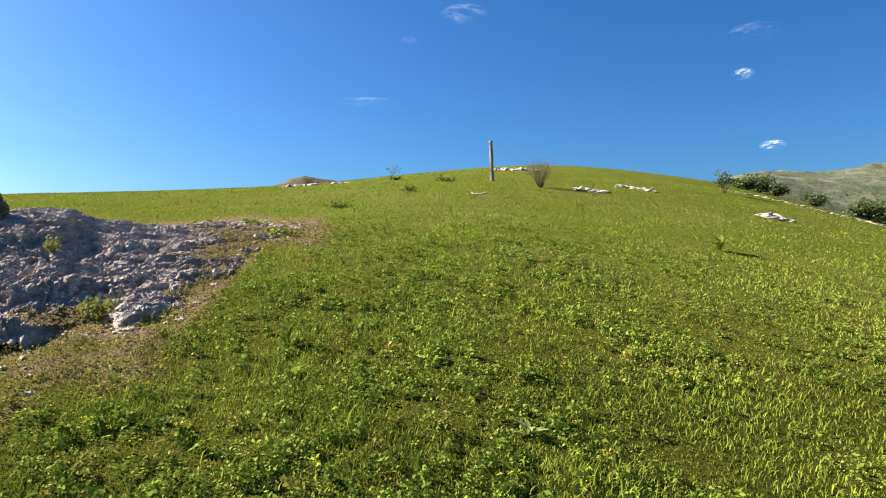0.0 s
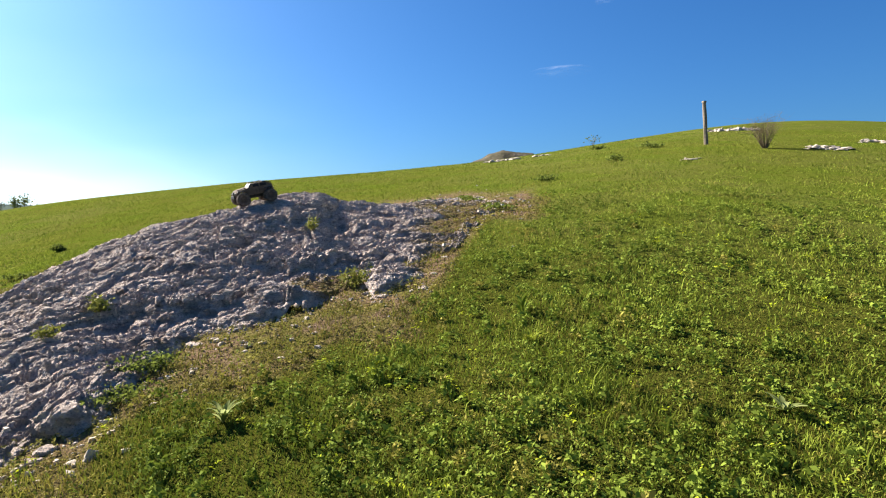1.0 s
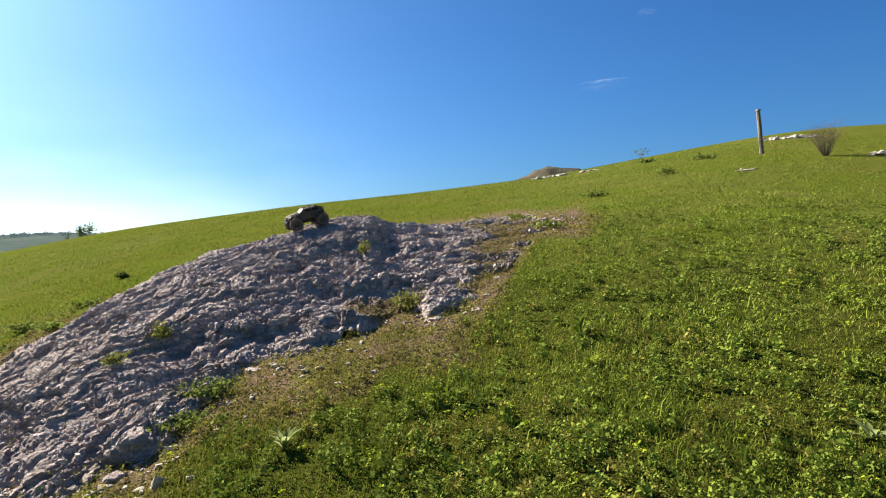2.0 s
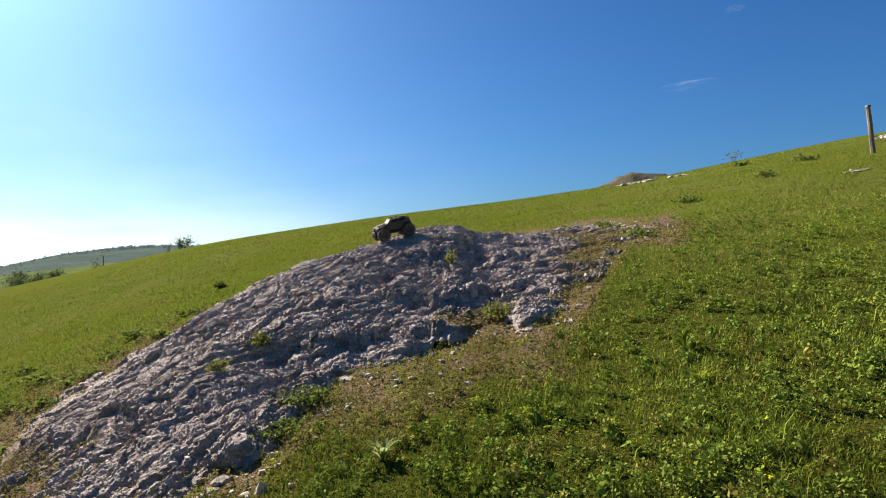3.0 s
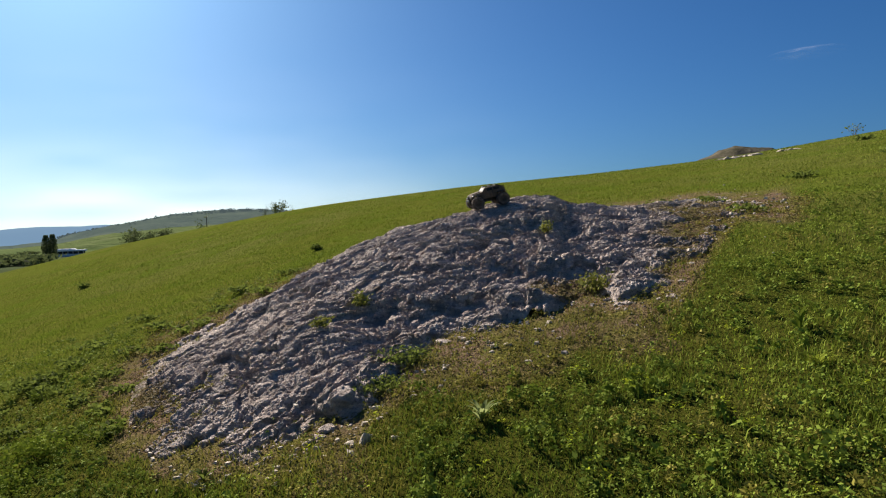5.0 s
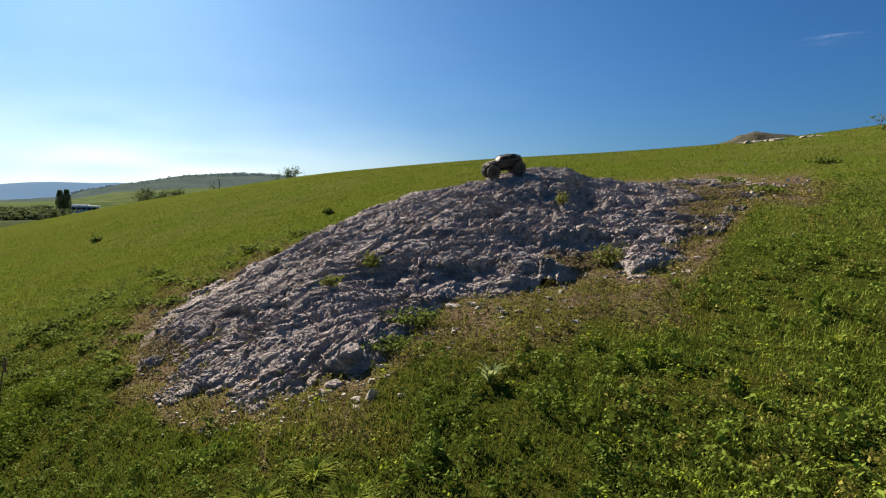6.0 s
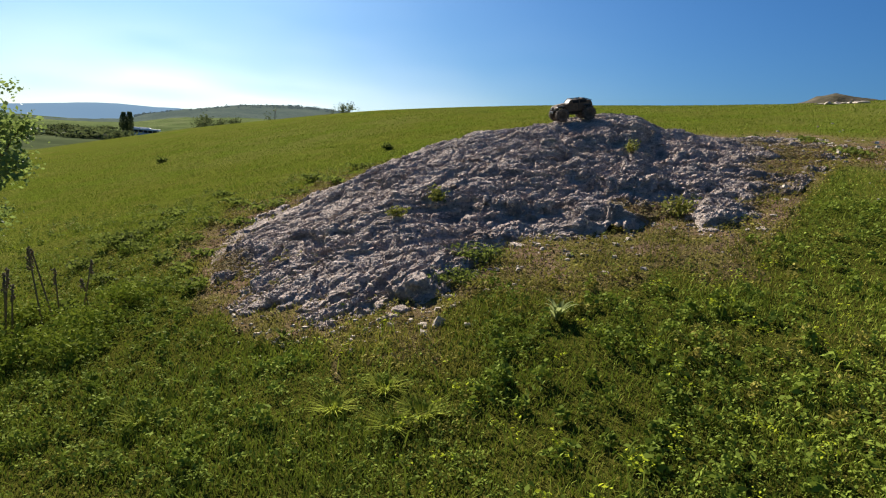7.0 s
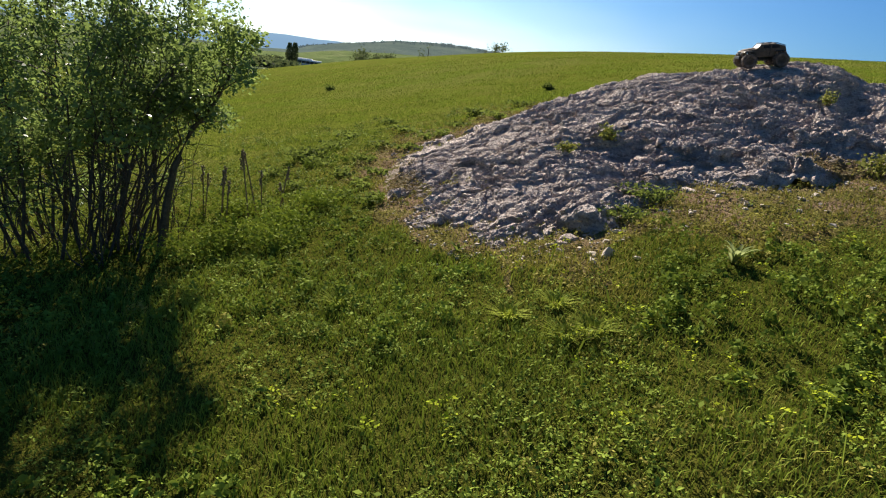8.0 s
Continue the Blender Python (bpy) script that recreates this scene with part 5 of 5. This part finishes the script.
def build_house():
    top = tagged(new("farm_building"), "long low white-roofed farm building in the valley", "building")
    top.location = on_land(-34.9, 400)
    top.rotation_euler = (0, 0, radians(30))
    wall = plain("pale_wall", (0.7, 0.7, 0.68), (0.8, 0.79, 0.77), 0.3)
    roof = plain("white_sheet_roof", (0.75, 0.75, 0.75), (0.85, 0.85, 0.85), 0.2)
    dark = plain("opening_shade", (0.03, 0.03, 0.035), (0.06, 0.06, 0.06), 1)
    bm = bmesh.new()
    box(bm, 0, 0, 0.5, 16, 7, 2.2, 1, 0.05)
    part("wall", bm, wall, top)
    # a solid dark block stands in for the shade under the roof
    bm = bmesh.new()
    box(bm, 0, 0.2, 2.3, 15.6, 6.4, 1.5, 1, 0.05)
    part("open_front_shade", bm, dark, top, "open front under the roof, its shade a dark block")
    bm = bmesh.new()
    box(bm, 0, 0, 3.5, 17.5, 9, 0.9, 1, 0.08)
    box(bm, -1, 0.5, 4.2, 10, 6, 0.7, 0.8, 0.08)
    part("roof", bm, roof, top, "white sheet-metal roof")
    for k in range(7):
        bm = bmesh.new()
        box(bm, -7.4 + 2.45 * k, -3.4, 2.3, 0.3, 0.3, 1.6, 1, 0.02)
        part("pillar", bm, wall, top)


build_house()


# ---- shrub thicket beside the standing place ----
def build_thicket():
    top = tagged(new("hawthorn_shrub"), "tall many-stemmed shrub with fresh green leaves", "shrub")
    base = on_land(-56.4, 5.0)
    top.location = base
    g = random.Random(44)
    tips = []
    for k in range(60):
        a = g.uniform(0, 6.28)
        q = g.uniform(0.05, 0.5)
        o = Vector((math.cos(a) * q * 1.25 - 0.1, math.sin(a) * q, -0.03))
        reach = Vector((math.cos(a) * g.uniform(0.1, 0.6), math.sin(a) * g.uniform(0.1, 0.6), g.uniform(1.3, 2.3)))
        pts = [o + reach * t + Vector((g.gauss(0, 1), g.gauss(0, 1), 0)) * (0.03 + 0.06 * t) for t in (0, 0.2, 0.4, 0.6, 0.8, 1)]
        w = g.uniform(0.005, 0.013)
        bm = bmesh.new()
        tube(bm, pts, [w, w * 0.9, w * 0.75, w * 0.6, w * 0.4, w * 0.15], 6)
        for _ in range(10):
            t = g.uniform(0.15, 0.95)
            s = o + reach * t
            e = s + Vector((g.gauss(0, 0.2), g.gauss(0, 0.2), g.uniform(0.0, 0.3)))
            tube(bm, [s, (s + e) / 2 + Vector((g.gauss(0, 0.02), g.gauss(0, 0.02), 0.02)), e], [w * 0.4, w * 0.3, w * 0.1], 4)
            if e.z > 0.75:
                tips += [e, (s + e) / 2]
        tips.append(pts[-1])
        part("stem", bm, M_BARK, top)
    # the limb that leans out over the meadow
    bm = bmesh.new()
    limb = [Vector((0.5, 0.1, 0)), Vector((0.53, 0.12, 0.4)), Vector((0.57, 0.15, 0.7)), Vector((0.66, 0.2, 0.95)), Vector((0.8, 0.25, 1.15)), Vector((0.92, 0.3, 1.4))]
    tube(bm, limb, [0.03, 0.027, 0.023, 0.017, 0.011, 0.004], 7)
    for k in range(30):
        s = limb[3].lerp(limb[5], g.random())
        e = s + Vector((g.gauss(0.05, 0.17), g.gauss(0, 0.17), g.uniform(-0.08, 0.42)))
        tube(bm, [s, (s + e) / 2, e], [0.006, 0.004, 0.002], 4)
        tips += [e, e, e, (s + e) / 2]
    part("stem", bm, M_BARK, top)
    # thin tangled shoots round the foot
    for k in range(46):
        a, q = g.uniform(0, 6.28), g.uniform(0.1, 0.62)
        o = Vector((math.cos(a) * q * 1.2 - 0.1, math.sin(a) * q, -0.02))
        bm = bmesh.new()
        pts = [o]
        for i in range(5):
            pts.append(pts[-1] + Vector((g.gauss(0, 0.07), g.gauss(0, 0.07), g.uniform(0.08, 0.26))))
        tube(bm, pts, [0.005, 0.0045, 0.004, 0.003, 0.002, 0.001], 4)
        for i in (2, 3, 4):
            e = pts[i] + Vector((g.gauss(0, 0.12), g.gauss(0, 0.12), g.uniform(-0.05, 0.15)))
            tube(bm, [pts[i], (pts[i] + e) / 2, e], [0.003, 0.002, 0.001], 4)
            if o.x < 0.05:
                tips += [e, pts[i]]
        part("shoot", bm, M_BARK, top)
    r = np.random.default_rng(5)
    t = np.array([tuple(q) for q in tips])
    t = t[(t[:, 2] > 0.85) | ((t[:, 0] < 0.0) & (t[:, 2] > 0.1))]
    t = t[r.random(len(t)) < 0.5]
    n = 52000
    c = t[r.integers(0, len(t), n)] + r.normal(size=(n, 3)) * np.array([0.05, 0.05, 0.045])
    v, f = flakes(c, np.full(n, 0.0155), r, 0.1)
    ob = new("crown", mesh_of("crown", v, f, [M_LEAF]))
    ob.parent = top
    ob["label"] = "fresh green crown of small leaves"


M_LEAF = leafy("fresh_shrub_leaves", (0.03, 0.058, 0.012), (0.25, 0.33, 0.085), 0.42, 0.45)
M_LEAF.node_tree.nodes["Principled BSDF"].inputs["Specular IOR Level"].default_value = 0.4
build_thicket()


def dry_stalks(place, height, count, seed, label):
    g = random.Random(seed)
    top = tagged(new("dry_stalk_plant"), label, "plant", "dry stalks near the shrub")
    top.location = place
    for k in range(count):
        bm = bmesh.new()
        o = Vector((g.gauss(0, 0.04), g.gauss(0, 0.04), -0.02))
        h = height * g.uniform(0.6, 1)
        lean = Vector((g.gauss(0, 0.07), g.gauss(0, 0.07), 0))
        tube(bm, [o, o + lean * 0.5 + Vector((0, 0, h * 0.5)), o + lean + Vector((0, 0, h))], [0.006, 0.0055, 0.005], 5)
        for i in range(26):
            q = o + lean + Vector((g.gauss(0, 0.006), g.gauss(0, 0.006), h * (0.72 + 0.3 * i / 26)))
            bmesh.ops.create_icosphere(bm, subdivisions=1, radius=0.0075, matrix=Matrix.Translation(q))
        part("stalk", bm, M_DRY, top)


for k, (az, r, h, n) in enumerate(((-43.2, 5.1, 0.56, 3), (-46.2, 5.0, 0.50, 3), (-41.4, 5.3, 0.36, 2), (-47.6, 5.3, 0.46, 2))):
    dry_stalks(on_land(az, r), h, n, 60 + k, "tall dry brown mullein stalks standing in grass")
for k, (az, r) in enumerate(((-44, 4.6), (-47, 4.4), (-41, 4.7), (-50, 4.3), (-38, 5.1), (-46, 5.2), (-42.5, 4.3))):
    clump("nettle_patch", on_land(az, r), 0.24, 0.17, 1500, "rank green weeds around the shrub's foot", M_GRASS, "weeds", 0.012, 80 + k, 9)


# ---- clouds ----
def cloud_material():
    m, nt, b = material("thin_cloud_glow", 1.0)
    pos = nt.nodes.new("ShaderNodeTexCoord").outputs["Object"]
    b.inputs["Base Color"].default_value = (0.9, 0.9, 0.92, 1)
    e = attribute(nt, "body")
    f = noise_of(nt, 3.2, 6, 0.62, pos)
    k = nt.nodes.new("ShaderNodeMath")
    k.operation = "MULTIPLY"
    nt.links.new(e, k.inputs[0])
    nt.links.new(ramp(nt, f, [(0.3, (0, 0, 0)), (1.0, (1, 1, 1))]), k.inputs[1])
    nt.links.new(k.outputs[0], b.inputs["Alpha"])
    # sunlight scattered in the cloud is painted as its own glow
    em = b.inputs["Emission Color"]
    em.default_value = (0.85, 0.93, 1, 1)
    b.inputs["Emission Strength"].default_value = 0.35
    return m


M_CLOUD = cloud_material()
for k, (az, el, w, h, thick) in enumerate(((36.6, 20.7, 4.6, 2.0, 0.6), (60.7, 14.0, 1.9, 1.1, 0.9), (62.9, 8.05, 2.2, 0.95, 0.95), (27.6, 13.1, 6.0, 1.2, 0.2), (61.5, 17.0, 4.5, 1.9, 0.12), (31.5, 18.6, 1.8, 0.9, 0.2))):
    n = 40
    u, v = np.meshgrid(np.linspace(-1, 1, n), np.linspace(-1, 1, n), indexing="ij")
    q = u * u + v * v
    bulge = np.sqrt(np.clip(1 - q, 0, 1)) + 0.15 * vnoise(np.stack([u * 3, v * 3, 0 * u + k], -1))
    me = mesh_of("cloud", np.stack([u, -0.5 * bulge, v], -1).reshape(-1, 3), grid_faces(n, n), [M_CLOUD])
    mask(me, "body", (thick * np.clip(1 - q, 0, 1) ** 1.3 * np.clip(0.65 + 0.9 * fbm(np.stack([u * 1.6 + v, v * 2.4, 0 * u + k * 3], -1), 4, 0.6), 0, 1.3)).ravel())
    ob = tagged(new("cloud", me), "small thin white cloud in blue sky", "cloud", "clouds", "backdrop")
    far = 2500
    x, y = polar(az, far)
    ob.location = (x, y, EYE + far * math.tan(radians(el)))
    ob.scale = (far * math.tan(radians(w / 2)), far * math.tan(radians(w / 2)), far * math.tan(radians(h / 2)))
    ob.rotation_euler = (0, 0, -radians(az))
    ob.visible_shadow = False


def haze_veil():
    """Thin white haze low over the valley, lit through by the sun."""
    m = bpy.data.materials.new("haze_veil")
    m.use_nodes = True
    nt = m.node_tree
    nt.nodes.clear()
    out, both = nt.nodes.new("ShaderNodeOutputMaterial"), nt.nodes.new("ShaderNodeMixShader")
    clear, lit = nt.nodes.new("ShaderNodeBsdfTransparent"), nt.nodes.new("ShaderNodeBsdfTranslucent")
    lit.inputs["Color"].default_value = (0.88, 0.9, 0.93, 1)
    nt.links.new(attribute(nt, "body"), both.inputs[0])
    nt.links.new(clear.outputs[0], both.inputs[1])
    nt.links.new(lit.outputs[0], both.inputs[2])
    nt.links.new(both.outputs[0], out.inputs["Surface"])
    far, n = 4700, 90
    a, e = np.meshgrid(np.linspace(-95, 25, n), np.linspace(-1.5, 24, n), indexing="ij")
    x, y, z = np.sin(np.radians(a)) * far, np.cos(np.radians(a)) * far, EYE + far * np.tan(np.radians(e))
    me = mesh_of("haze", np.stack([x, y, z], -1).reshape(-1, 3), grid_faces(n, n), [m])
    wisp = 0.85 + 0.3 * fbm(np.stack([a * 0.12, e * 0.5, 0 * a], -1), 3)
    rim = np.clip((a + 95) / 20, 0, 1) * np.clip((25 - a) / 20, 0, 1) * np.clip((24 - e) / 6, 0, 1)
    mask(me, "body", np.clip(0.42 * np.exp(-((a + 30) / 24) ** 2) * np.exp(-np.clip(e - 1, 0, 99) / 4.2) * wisp * rim, 0, 1).ravel())
    ob = tagged(new("haze", me), "thin white haze low over the far valley", "haze", "clouds", "backdrop")
    ob.visible_shadow = False


haze_veil()
